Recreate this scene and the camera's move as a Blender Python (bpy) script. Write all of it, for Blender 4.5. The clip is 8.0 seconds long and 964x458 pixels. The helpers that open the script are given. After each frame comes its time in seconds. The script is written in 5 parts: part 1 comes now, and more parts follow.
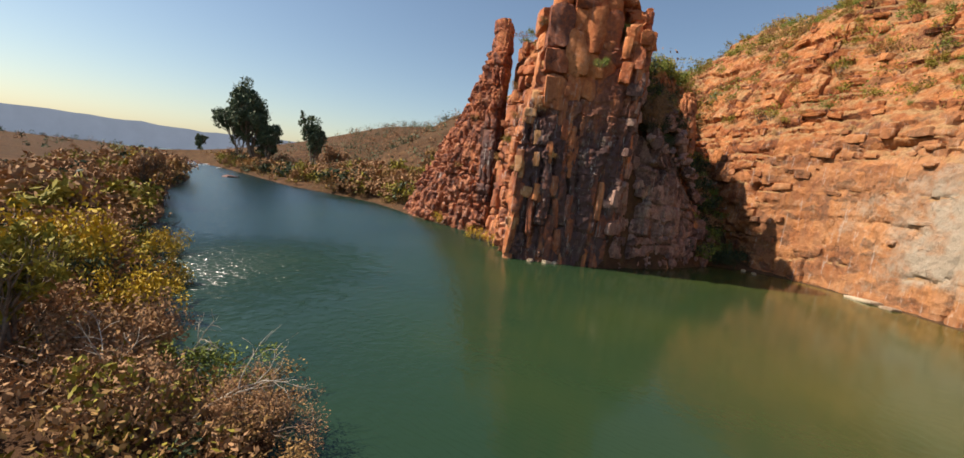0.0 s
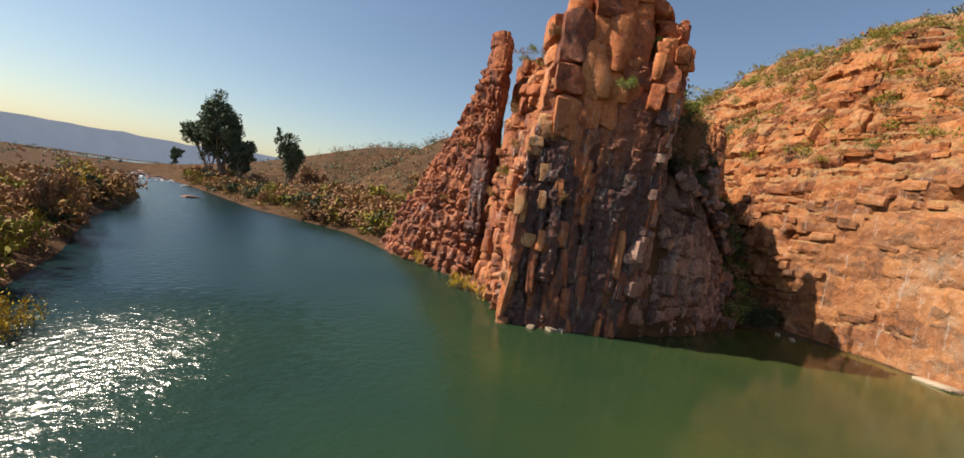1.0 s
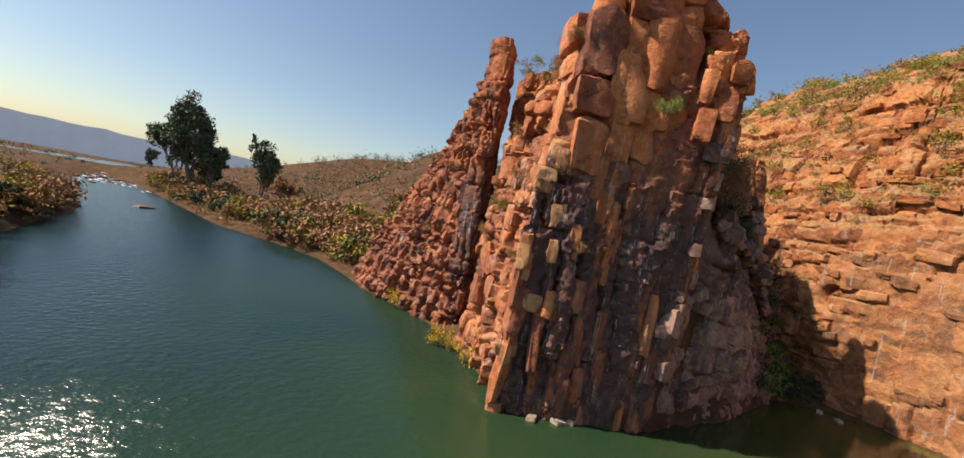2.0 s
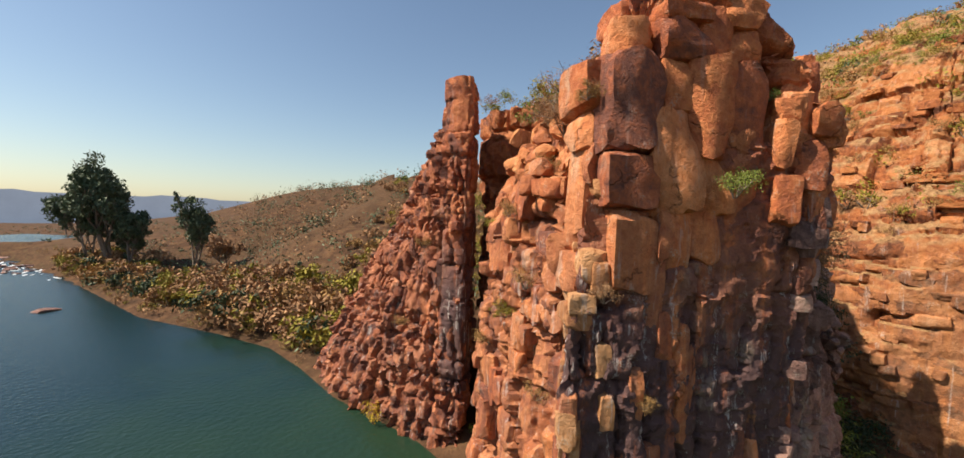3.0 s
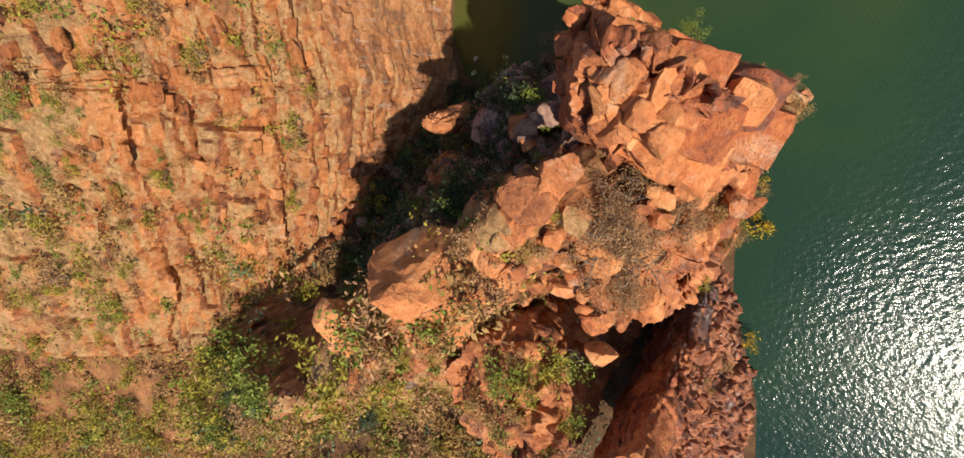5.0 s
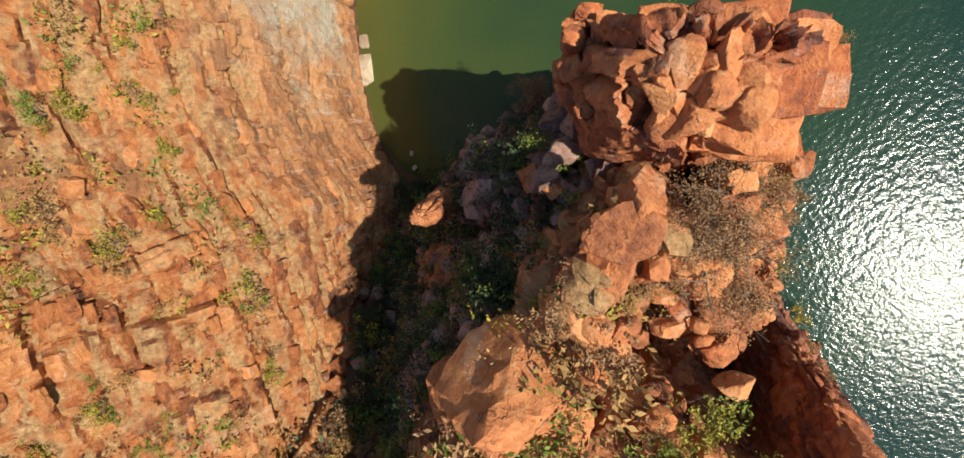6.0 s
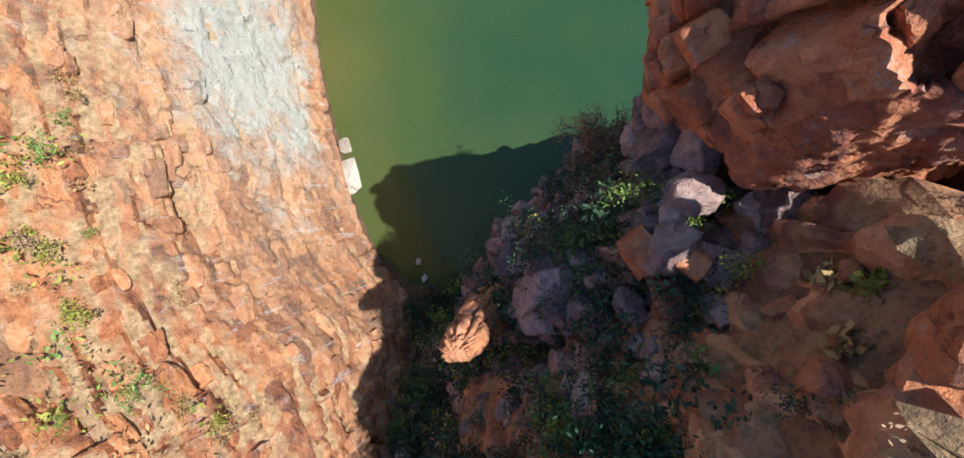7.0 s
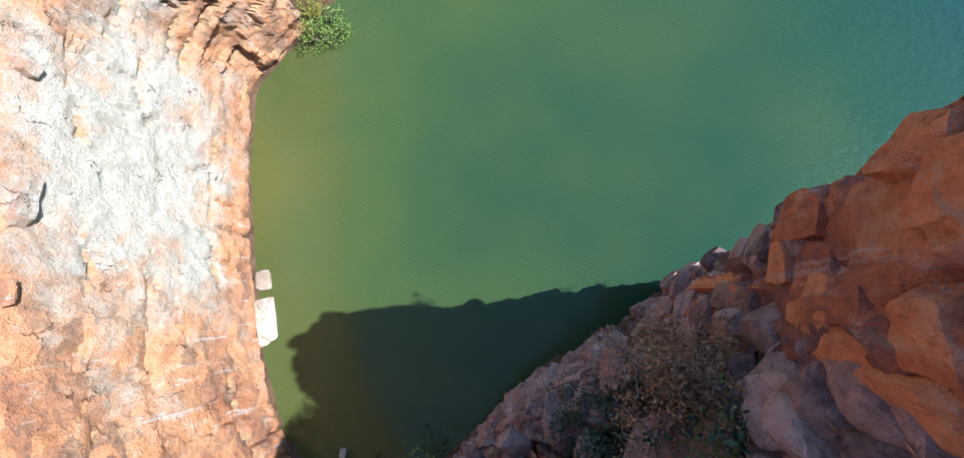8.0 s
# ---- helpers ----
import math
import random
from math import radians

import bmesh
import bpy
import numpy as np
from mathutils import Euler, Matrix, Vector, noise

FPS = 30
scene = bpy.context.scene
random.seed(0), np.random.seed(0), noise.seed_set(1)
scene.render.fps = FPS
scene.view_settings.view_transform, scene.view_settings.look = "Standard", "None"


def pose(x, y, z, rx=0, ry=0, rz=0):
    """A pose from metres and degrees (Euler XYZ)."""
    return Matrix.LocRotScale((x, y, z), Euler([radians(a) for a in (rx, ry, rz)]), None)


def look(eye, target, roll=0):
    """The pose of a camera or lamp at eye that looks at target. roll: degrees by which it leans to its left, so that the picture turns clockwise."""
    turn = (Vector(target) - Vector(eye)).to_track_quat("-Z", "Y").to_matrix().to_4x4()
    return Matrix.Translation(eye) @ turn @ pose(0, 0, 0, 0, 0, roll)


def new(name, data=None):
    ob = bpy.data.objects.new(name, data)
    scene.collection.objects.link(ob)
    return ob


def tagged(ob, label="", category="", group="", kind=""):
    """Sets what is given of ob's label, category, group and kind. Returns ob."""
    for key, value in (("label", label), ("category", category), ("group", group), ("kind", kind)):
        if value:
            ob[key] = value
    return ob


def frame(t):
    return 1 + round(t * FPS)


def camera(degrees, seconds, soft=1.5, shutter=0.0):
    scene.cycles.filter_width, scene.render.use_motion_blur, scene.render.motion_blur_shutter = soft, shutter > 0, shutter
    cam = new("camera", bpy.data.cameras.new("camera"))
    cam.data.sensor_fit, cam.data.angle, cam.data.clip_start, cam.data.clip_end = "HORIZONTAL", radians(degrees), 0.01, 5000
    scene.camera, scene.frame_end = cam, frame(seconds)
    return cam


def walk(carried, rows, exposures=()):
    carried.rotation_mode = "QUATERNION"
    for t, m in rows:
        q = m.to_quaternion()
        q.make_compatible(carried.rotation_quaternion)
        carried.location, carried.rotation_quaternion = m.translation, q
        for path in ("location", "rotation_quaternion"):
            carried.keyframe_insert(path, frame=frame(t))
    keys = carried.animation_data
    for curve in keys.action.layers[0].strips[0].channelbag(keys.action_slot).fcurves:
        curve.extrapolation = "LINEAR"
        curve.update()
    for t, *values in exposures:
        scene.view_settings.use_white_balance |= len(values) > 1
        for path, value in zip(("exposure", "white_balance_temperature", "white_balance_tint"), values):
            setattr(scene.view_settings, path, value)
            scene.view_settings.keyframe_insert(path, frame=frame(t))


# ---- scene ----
cam = camera(96.2, 8.0)
PATH = [
    (0, (5.84, -2.92, 7.18), (4.41, 6.91, 5.96), 7.0),
    (0.5, (4.87, 1.20, 7.76), (3.54, 11.06, 6.80), 7.4),
    (1, (3.98, 5.35, 8.55), (2.81, 15.26, 7.88), 8.8),
    (1.5, (3.35, 9.31, 9.40), (2.31, 19.24, 8.91), 10.8),
    (1.7, (3.06, 10.77, 9.72), (2.10, 20.72, 9.35), 11.5),
    (2.8, (-0.01, 18.44, 14.29), (-0.25, 28.44, 14.11), 5.4),
    (3, (-0.59, 20.51, 16.20), (-0.57, 30.50, 15.94), 2.0),
    (3.5, (-1.42, 25.71, 23.28), (-0.27, 35.56, 22.04), -18.7),
    (3.6, (-1.55, 26.75, 24.9), (-0.05, 36.49, 23.3), -26.4),
    (3.7, (-1.3, 27.8, 26.7), (0.7, 37.4, 24.7), -35.6),
    (3.8, (-1.0, 28.8, 28.5), (1.6, 38.15, 26.1), -44.6),
    (3.9, (-0.3, 29.5, 29.7), (2.6, 38.75, 27.3), -54.2),
    (4, (0.2, 30.3, 31.1), (3.45, 39.4, 28.5), -64.1),
    (4.2, (0.6, 31.6, 33.7), (4.45, 39.95, 29.75), -81.5),
    (5.3, (5.91, 37.52, 42.21), (8.31, 42.24, 33.72), -122.7),
    (5.5, (6.86, 38.30, 42.24), (9.23, 42.57, 33.51), -125.7),
    (6, (9.28, 40.00, 40.65), (11.76, 43.21, 31.51), -128.8),
    (6.5, (11.31, 41.35, 37.32), (14.11, 43.53, 27.97), -122.6),
    (7, (13.83, 42.24, 33.10), (16.66, 43.18, 23.56), -107.6),
    (7.5, (15.91, 42.56, 29.68), (18.34, 42.02, 20.00), -78.1),
    (8, (16.8, 38.9, 25.55), (18.65, 37.33, 15.85), -47.2),
]
walk(cam, [(t, look(e, g, r)) for t, e, g, r in PATH], [(0, 0.52, 6700, 10), (0.5, 0.48, 6700, 10), (1.7, 0.52, 6700, 10), (3.0, 0.6, 6700, 10), (3.6, 0.58, 6700, 10), (4.2, 0.28, 6300, 8), (5.3, 0.46, 6600, 4), (6.0, 0.5, 6200, 0), (6.5, 0.6, 5450, -3), (7.0, 1.02, 4750, -3), (7.5, 1.34, 4350, -4), (8.0, 1.38, 4600, 0)])

# ---------------------------------------------------------------- light
SUN_AZ, SUN_EL = radians(-102), radians(46.5)
to_sun = Vector((math.sin(SUN_AZ) * math.cos(SUN_EL), math.cos(SUN_AZ) * math.cos(SUN_EL), math.sin(SUN_EL)))
world = bpy.data.worlds.new("sky")
scene.world = world
world.use_nodes = True
wn = world.node_tree
sky = wn.nodes.new("ShaderNodeTexSky")
sky.sky_type, sky.sun_disc = "NISHITA", False
sky.sun_elevation, sky.sun_rotation = SUN_EL, SUN_AZ % (2 * math.pi)
sky.altitude, sky.air_density, sky.dust_density, sky.ozone_density = 300, 1.15, 0.8, 1.5
wn.nodes["Background"].inputs["Strength"].default_value = 0.085
wn.links.new(sky.outputs[0], wn.nodes["Background"].inputs["Color"])
sun = new("sun", bpy.data.lights.new("sun", "SUN"))
sun.data.energy, sun.data.angle, sun.data.color = 5.0, radians(0.6), (1.0, 0.90, 0.76)
sun.matrix_world = look(to_sun * 200, (0, 0, 0))


# ---------------------------------------------------------------- node helpers
class Mat:
    """A node material with short ways to add nodes."""

    def __init__(self, name):
        self.m = bpy.data.materials.new(name)
        self.m.use_nodes = True
        self.t = self.m.node_tree
        self.b = self.t.nodes["Principled BSDF"]

    def put(self, socket, value):
        if isinstance(value, bpy.types.NodeSocket):
            self.t.links.new(value, socket)
        elif value is not None:
            socket.default_value = value

    def node(self, kind, out=0, props=(), **ins):
        n = self.t.nodes.new(kind)
        for k, v in props:
            setattr(n, k, v)
        for k, v in ins.items():
            self.put(n.inputs[k.replace("_", " ")], v)
        return n.outputs[out]

    def pos(self):
        return self.node("ShaderNodeNewGeometry", "Position")

    def noise(self, vec, scale, detail=4.0, rough=0.55, out=0):
        return self.node("ShaderNodeTexNoise", out, Vector=vec, Scale=scale, Detail=detail, Roughness=rough)

    def voronoi(self, vec, scale, feature="F1", out=0):
        return self.node("ShaderNodeTexVoronoi", out, (("feature", feature),), Vector=vec, Scale=scale)

    def stretch(self, vec, sx, sy, sz):
        n = self.t.nodes.new("ShaderNodeMapping")
        self.put(n.inputs["Vector"], vec)
        n.inputs["Scale"].default_value = (sx, sy, sz)
        return n.outputs[0]

    def ramp(self, fac, *stops):
        n = self.t.nodes.new("ShaderNodeValToRGB")
        self.put(n.inputs[0], fac)
        e = n.color_ramp.elements
        while len(e) < len(stops):
            e.new(0.5)
        for el, (p, c) in zip(e, stops):
            el.position = p
            el.color = (*c, 1) if isinstance(c, tuple) else (c, c, c, 1)
        return n.outputs[0]

    def mix(self, fac, a, b, how="MIX"):
        n = self.t.nodes.new("ShaderNodeMix")
        n.data_type, n.blend_type = "RGBA", how
        self.put(n.inputs[0], fac)
        self.put(n.inputs[6], (*a, 1) if isinstance(a, tuple) else a)
        self.put(n.inputs[7], (*b, 1) if isinstance(b, tuple) else b)
        return n.outputs[2]

    def math(self, how, a, b=None, c=None):
        n = self.t.nodes.new("ShaderNodeMath")
        n.operation = how
        for s, v in zip(n.inputs, (a, b, c)):
            self.put(s, v)
        return n.outputs[0]

    def split(self, vec):
        n = self.t.nodes.new("ShaderNodeSeparateXYZ")
        self.put(n.inputs[0], vec)
        return n.outputs

    def bump(self, height, strength, distance, normal=None):
        return self.node("ShaderNodeBump", 0, (), Height=height, Strength=strength, Distance=distance, Normal=normal)

    def done(self, color=None, rough=None, normal=None, **ins):
        self.put(self.b.inputs["Base Color"], (*color, 1) if isinstance(color, tuple) else color)
        self.put(self.b.inputs["Roughness"], rough)
        self.put(self.b.inputs["Normal"], normal)
        for k, v in ins.items():
            self.put(self.b.inputs[k.replace("_", " ")], v)
        return self.m


# ---------------------------------------------------------------- materials
def rock_material(name, light, mid, dark, pale_amount, varnish, grain=1.0, island=False, crust=False, sheet=None, soil=False):
    """Jointed red quartzite: weathered rinds, dark varnish, pale fresh or mineral patches, lichen."""
    k = Mat(name)
    p = k.pos()
    big = k.noise(p, 0.22, 5, 0.6)
    fine = k.noise(p, 2.6 * grain, 7, 0.65)
    speck = k.noise(p, 14.0 * grain, 4, 0.6)
    if sheet:
        bent = k.node("ShaderNodeVectorMath", 0, (("operation", "MULTIPLY_ADD"),))
        k.put(bent.node.inputs[0], k.noise(p, 0.8, 3, 0.6, 1))
        bent.node.inputs[1].default_value = (1.1, 1.1, 1.1)
        k.put(bent.node.inputs[2], p)
        each = k.split(k.voronoi(k.stretch(bent, 1 / sheet[0], 1 / sheet[0], 1 / sheet[1]), 1.0, "F1", "Color"))[0]
    else:
        each = k.node("ShaderNodeNewGeometry", "Random Per Island") if island else k.node("ShaderNodeObjectInfo", "Random")
    tone = k.math("ADD", k.math("MULTIPLY", big, 0.45), k.math("MULTIPLY", each, 0.46))
    tone = k.math("ADD", tone, k.math("MULTIPLY", k.math("SUBTRACT", fine, 0.5), 0.9))
    base = k.ramp(tone, (0.16, dark), (0.40, mid), (0.62, light), (0.85, tuple(min(0.8, 1.25 * c + 0.04) for c in light)))
    high = k.ramp(k.math("MULTIPLY", k.split(p)[2], 0.04), (0.45, 1.0), (0.80, 0.25))
    # run-off streaks and varnish, drawn out down the face
    streak = k.noise(k.stretch(p, 1.3, 1.3, 0.09), 1.0, 5, 0.7)
    stain = k.math("MULTIPLY", k.math("MULTIPLY", k.ramp(streak, *(((0.30, 0.0), (0.47, 1.0)) if varnish > 0.9 else ((0.38, 0.0), (0.56, 1.0)))), varnish), high)
    base = k.mix(stain, base, (0.105, 0.064, 0.062))
    white = k.noise(k.stretch(p, 1.0, 1.0, 0.35), 0.33, 6, 0.68)
    pale = k.ramp(white, (0.60 - 0.16 * pale_amount, 0.0), (0.70 - 0.1 * pale_amount, 1.0))
    base = k.mix(k.math("MULTIPLY", pale, min(1.0, 0.35 + pale_amount)), base, (0.62, 0.50, 0.36))
    drip = k.noise(k.stretch(p, 2.4, 2.4, 0.2), 1.0, 5, 0.7)
    base = k.mix(k.math("MULTIPLY", k.math("MULTIPLY", k.ramp(drip, (0.59, 0.0), (0.66, 1.0)), 0.8 if varnish > 0.9 else 0.5), high), base, (0.55, 0.50, 0.46))
    if crust:
        # bleached mineral crust in the middle of the wall
        off = k.node("ShaderNodeVectorMath", "Value", (("operation", "DISTANCE"),))
        k.put(off.node.inputs[0], k.stretch(p, 0.0, 0.62, 1.0))
        off.node.inputs[1].default_value = (0.0, 0.62 * 32.5, 7.5)
        spot = k.math("ADD", k.math("MULTIPLY", off, 0.05), k.math("MULTIPLY", k.noise(p, 0.3, 6, 0.7), 1.1))
        base = k.mix(k.math("MULTIPLY", k.ramp(k.math("MULTIPLY", spot, 0.5), (0.44, 1.0), (0.66, 0.0)), 0.3), base, (0.54, 0.34, 0.18))
        base = k.mix(k.math("MULTIPLY", k.ramp(spot, (0.70, 1.0), (0.92, 0.0)), 0.85), base, (0.42, 0.355, 0.275))
    lich = k.math("MULTIPLY", k.ramp(k.noise(p, 1.3, 3), (0.60, 0.0), (0.68, 1.0)), k.ramp(speck, (0.5, 0.0), (0.58, 1.0)))
    base = k.mix(k.math("MULTIPLY", lich, 0.5), base, (0.40, 0.37, 0.31))
    base = k.mix(k.ramp(speck, (0.28, 0.45), (0.44, 0.0)), base, (0.09, 0.045, 0.03))
    warp = k.node("ShaderNodeVectorMath", 0, (("operation", "MULTIPLY_ADD"),))
    wnode = warp.node
    k.put(wnode.inputs[0], k.noise(p, 0.9, 4, 0.6, 1))
    wnode.inputs[1].default_value = (1.6, 1.6, 1.6)
    k.put(wnode.inputs[2], p)
    crack = k.voronoi(k.stretch(warp, 0.8, 0.8, 0.55), 0.75 * grain, "DISTANCE_TO_EDGE")
    line = k.ramp(k.math("ADD", crack, k.ramp(k.noise(p, 0.7, 3), (0.36, 0.0), (0.56, 0.06))), (0.0, 0.0), (0.03, 1.0))
    base = k.mix(line, k.mix(0.55, base, (0.03, 0.015, 0.012)), base)
    if soil:
        # soil and dry grass lodged on the flatter ledges
        flat = k.split(k.node("ShaderNodeNewGeometry", "Normal"))[2]
        lodged = k.math("MULTIPLY", k.ramp(flat, (0.32, 0.0), (0.62, 1.0)), k.ramp(k.noise(p, 0.35, 6, 0.7), (0.36, 0.0), (0.50, 0.95)))
        dirt = k.ramp(k.noise(p, 3.0, 6, 0.75), (0.3, (0.11, 0.063, 0.03)), (0.5, (0.34, 0.19, 0.085)), (0.7, (0.52, 0.33, 0.165)))
        base = k.mix(lodged, base, dirt)
    h = k.math("ADD", k.math("MULTIPLY", fine, 0.7), k.math("MULTIPLY", speck, 0.22))
    h = k.math("ADD", h, k.math("MULTIPLY", line, 0.25))
    return k.done(base, k.ramp(fine, (0.3, 0.95), (0.7, 0.72)), k.bump(h, 1.0, 0.30), Specular_IOR_Level=0.2)


ORANGE, RED, BROWN = (0.66, 0.235, 0.085), (0.47, 0.135, 0.052), (0.19, 0.075, 0.052)
MAT_TOWER = rock_material("red_quartzite", ORANGE, RED, BROWN, 0.10, 0.55)
MAT_TOWER_FILL = rock_material("red_quartzite_fill", ORANGE, RED, BROWN, 0.10, 0.55, 1.0, True)
MAT_TOWER_FACE = rock_material("red_quartzite_face", ORANGE, RED, BROWN, 0.14, 0.95, sheet=(1.1, 2.2))
MAT_BOULDER = rock_material("orange_quartzite", (0.66, 0.275, 0.11), (0.54, 0.19, 0.072), (0.31, 0.105, 0.05), 0.06, 0.2)
RUBBLY_TONES = (0.52, 0.19, 0.085), (0.34, 0.11, 0.055), (0.14, 0.06, 0.045), 0.05, 0.4, 1.6
MAT_RUBBLY = rock_material("rubbly_quartzite", *RUBBLY_TONES)
MAT_RUBBLY_FILL = rock_material("rubbly_quartzite_fill", *RUBBLY_TONES, True)
MAT_RUBBLY_FACE = rock_material("rubbly_quartzite_face", *RUBBLY_TONES, sheet=(0.8, 0.9))
MAT_TAN = rock_material("tan_quartzite", (0.60, 0.31, 0.14), (0.50, 0.23, 0.095), (0.34, 0.14, 0.062), 0.22, 0.15)
GREY_TONES = (0.46, 0.27, 0.205), (0.30, 0.165, 0.13), (0.12, 0.066, 0.055), 0.12, 0.3, 1.4
MAT_GREY = rock_material("grey_purple_quartzite", *GREY_TONES)
MAT_GREY_FACE = rock_material("grey_purple_quartzite_face", *GREY_TONES, sheet=(1.2, 1.8))
MAT_GREY_FILL = rock_material("grey_purple_quartzite_fill", *GREY_TONES, True)
CLIFF_TONES = (0.48, 0.185, 0.062), (0.35, 0.112, 0.038), (0.12, 0.046, 0.025), 0.04, 0.3
MAT_CLIFF = rock_material("bedded_quartzite", *CLIFF_TONES, crust=True)
MAT_CLIFF_FACE = rock_material("bedded_quartzite_face", *CLIFF_TONES, crust=True, sheet=(1.7, 0.8), soil=True)
MAT_RIDGE_FACE = rock_material("ledged_quartzite_face", (0.58, 0.225, 0.09), (0.42, 0.14, 0.058), (0.20, 0.08, 0.05), 0.08, 0.35, sheet=(1.0, 1.1))
MAT_RIDGE_TOP = rock_material("ridge_rock_and_soil", (0.58, 0.25, 0.105), (0.44, 0.16, 0.066), (0.20, 0.08, 0.05), 0.08, 0.2, sheet=(1.0, 1.1), soil=True)
MAT_PALE = rock_material("bleached_quartzite", (0.46, 0.37, 0.27), (0.40, 0.29, 0.20), (0.32, 0.21, 0.14), 0.9, 0.08)


def ground_material():
    """Red-brown stony soil with dry grass, greener and paler by patches."""
    k = Mat("stony_soil")
    p = k.pos()
    big, mid, fine = k.noise(p, 0.05, 5), k.noise(p, 0.45, 6, 0.65), k.noise(p, 6.0, 5, 0.7)
    soil = k.ramp(mid, (0.3, (0.032, 0.019, 0.012)), (0.5, (0.10, 0.052, 0.028)), (0.68, (0.185, 0.098, 0.048)))
    grass = k.ramp(k.noise(p, 1.7, 6, 0.7), (0.35, (0.04, 0.024, 0.014)), (0.6, (0.125, 0.07, 0.037)))
    c = k.mix(k.ramp(big, (0.42, 0.0), (0.58, 0.8)), soil, grass)
    # bare beds of red rock on the hill
    x, y, z = k.split(p)
    bed = k.noise(k.stretch(p, 0.5, 0.5, 1.3), 1.0, 6, 0.7)
    bare = k.ramp(bed, (0.3, (0.15, 0.06, 0.035)), (0.5, (0.50, 0.20, 0.085)), (0.7, (0.62, 0.31, 0.14)))
    where = k.math("MULTIPLY", k.ramp(k.math("MULTIPLY", z, 0.02), (0.30, 0.0), (0.44, 1.0)), k.ramp(mid, (0.35, 0.35), (0.6, 1.0)))
    c = k.mix(k.math("MULTIPLY", where, k.ramp(k.math("ADD", k.math("MULTIPLY", x, 0.04), 0.5), (0.3, 0.0), (0.8, 0.55))), c, bare)
    c = k.mix(k.ramp(k.noise(p, 0.9, 5, 0.7), (0.55, 0.0), (0.66, 0.55)), c, (0.085, 0.08, 0.035))
    c = k.mix(k.ramp(fine, (0.34, 0.6), (0.5, 0.0)), c, (0.06, 0.035, 0.025))
    h = k.math("ADD", k.math("MULTIPLY", mid, 1.0), k.math("MULTIPLY", fine, 0.3))
    return k.done(c, 0.95, k.bump(h, 1.0, 0.35), Specular_IOR_Level=0.1)


def water_material():
    """Turbid green pool: clay-green body colour under a rippled, reflecting surface."""
    k = Mat("green_water")
    p = k.pos()
    x, y, z = k.split(p)
    # turbid olive eastward; the western teal has reflected sky mixed into the colour
    teal_to_olive = k.math("ADD", k.math("MULTIPLY", x, 0.011), k.math("MULTIPLY", k.noise(p, 0.05, 3), 0.7))
    body = k.ramp(teal_to_olive, (0.0, (0.006, 0.022, 0.025)), (0.38, (0.019, 0.043, 0.020)), (0.62, (0.047, 0.064, 0.018)), (0.9, (0.088, 0.078, 0.017)))
    # wind ripples on the open reach, calm under the cliffs
    wind = k.ramp(k.math("ADD", k.math("MULTIPLY", x, -0.03), k.math("MULTIPLY", k.noise(p, 0.06, 2), 0.6)), (0.1, 0.12), (0.6, 1.0))
    turn = k.t.nodes.new("ShaderNodeMapping")
    k.put(turn.inputs["Vector"], p)
    turn.inputs["Rotation"].default_value = (0, 0, radians(-66))
    # saw-shaped ripples, leaned one way to shift the sun's glint
    saw = k.node("ShaderNodeTexWave", "Fac", (("wave_type", "BANDS"), ("bands_direction", "X"), ("wave_profile", "SAW")), Vector=turn.outputs[0], Scale=1.3, Distortion=4.5, Detail=2.0, Detail_Scale=1.6)
    # steep leaning chop added near the west bank to make a sun glint
    glint_patch = k.node("ShaderNodeVectorMath", "Value", (("operation", "DISTANCE"),))
    k.put(glint_patch.node.inputs[0], k.stretch(p, 1.0, 0.7, 0.0))
    glint_patch.node.inputs[1].default_value = (-13.2, 0.7 * 20.0, 0.0)
    glint_patch = k.ramp(k.math("ADD", k.math("MULTIPLY", glint_patch, 0.04), k.math("MULTIPLY", k.noise(p, 0.9, 4, 0.7), 0.5)), (0.35, 1.0), (0.62, 0.0))
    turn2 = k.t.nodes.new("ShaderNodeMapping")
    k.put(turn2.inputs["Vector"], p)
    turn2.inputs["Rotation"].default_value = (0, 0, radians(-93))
    glint_chop = k.node("ShaderNodeTexWave", "Fac", (("wave_type", "BANDS"), ("bands_direction", "X"), ("wave_profile", "SAW")), Vector=turn2.outputs[0], Scale=1.7, Distortion=0.8, Detail=1.0, Detail_Scale=2.5)
    rip = k.noise(k.stretch(p, 1.0, 1.6, 1.0), 3.2, 3, 0.6)
    chop = k.noise(k.stretch(p, 1.0, 1.4, 1.0), 9.0, 2, 0.5)
    h = k.math("MULTIPLY", k.math("ADD", rip, k.math("MULTIPLY", chop, 0.8)), wind)
    fine = k.bump(h, 0.22, 0.06)
    return k.done(body, k.ramp(wind, (0.1, 0.12), (0.9, 0.16)), k.bump(k.math("MULTIPLY", glint_chop, glint_patch), 1.0, 0.066, k.bump(k.math("MULTIPLY", saw, wind), 0.8, 0.062, fine)), IOR=1.33, Specular_IOR_Level=0.5)


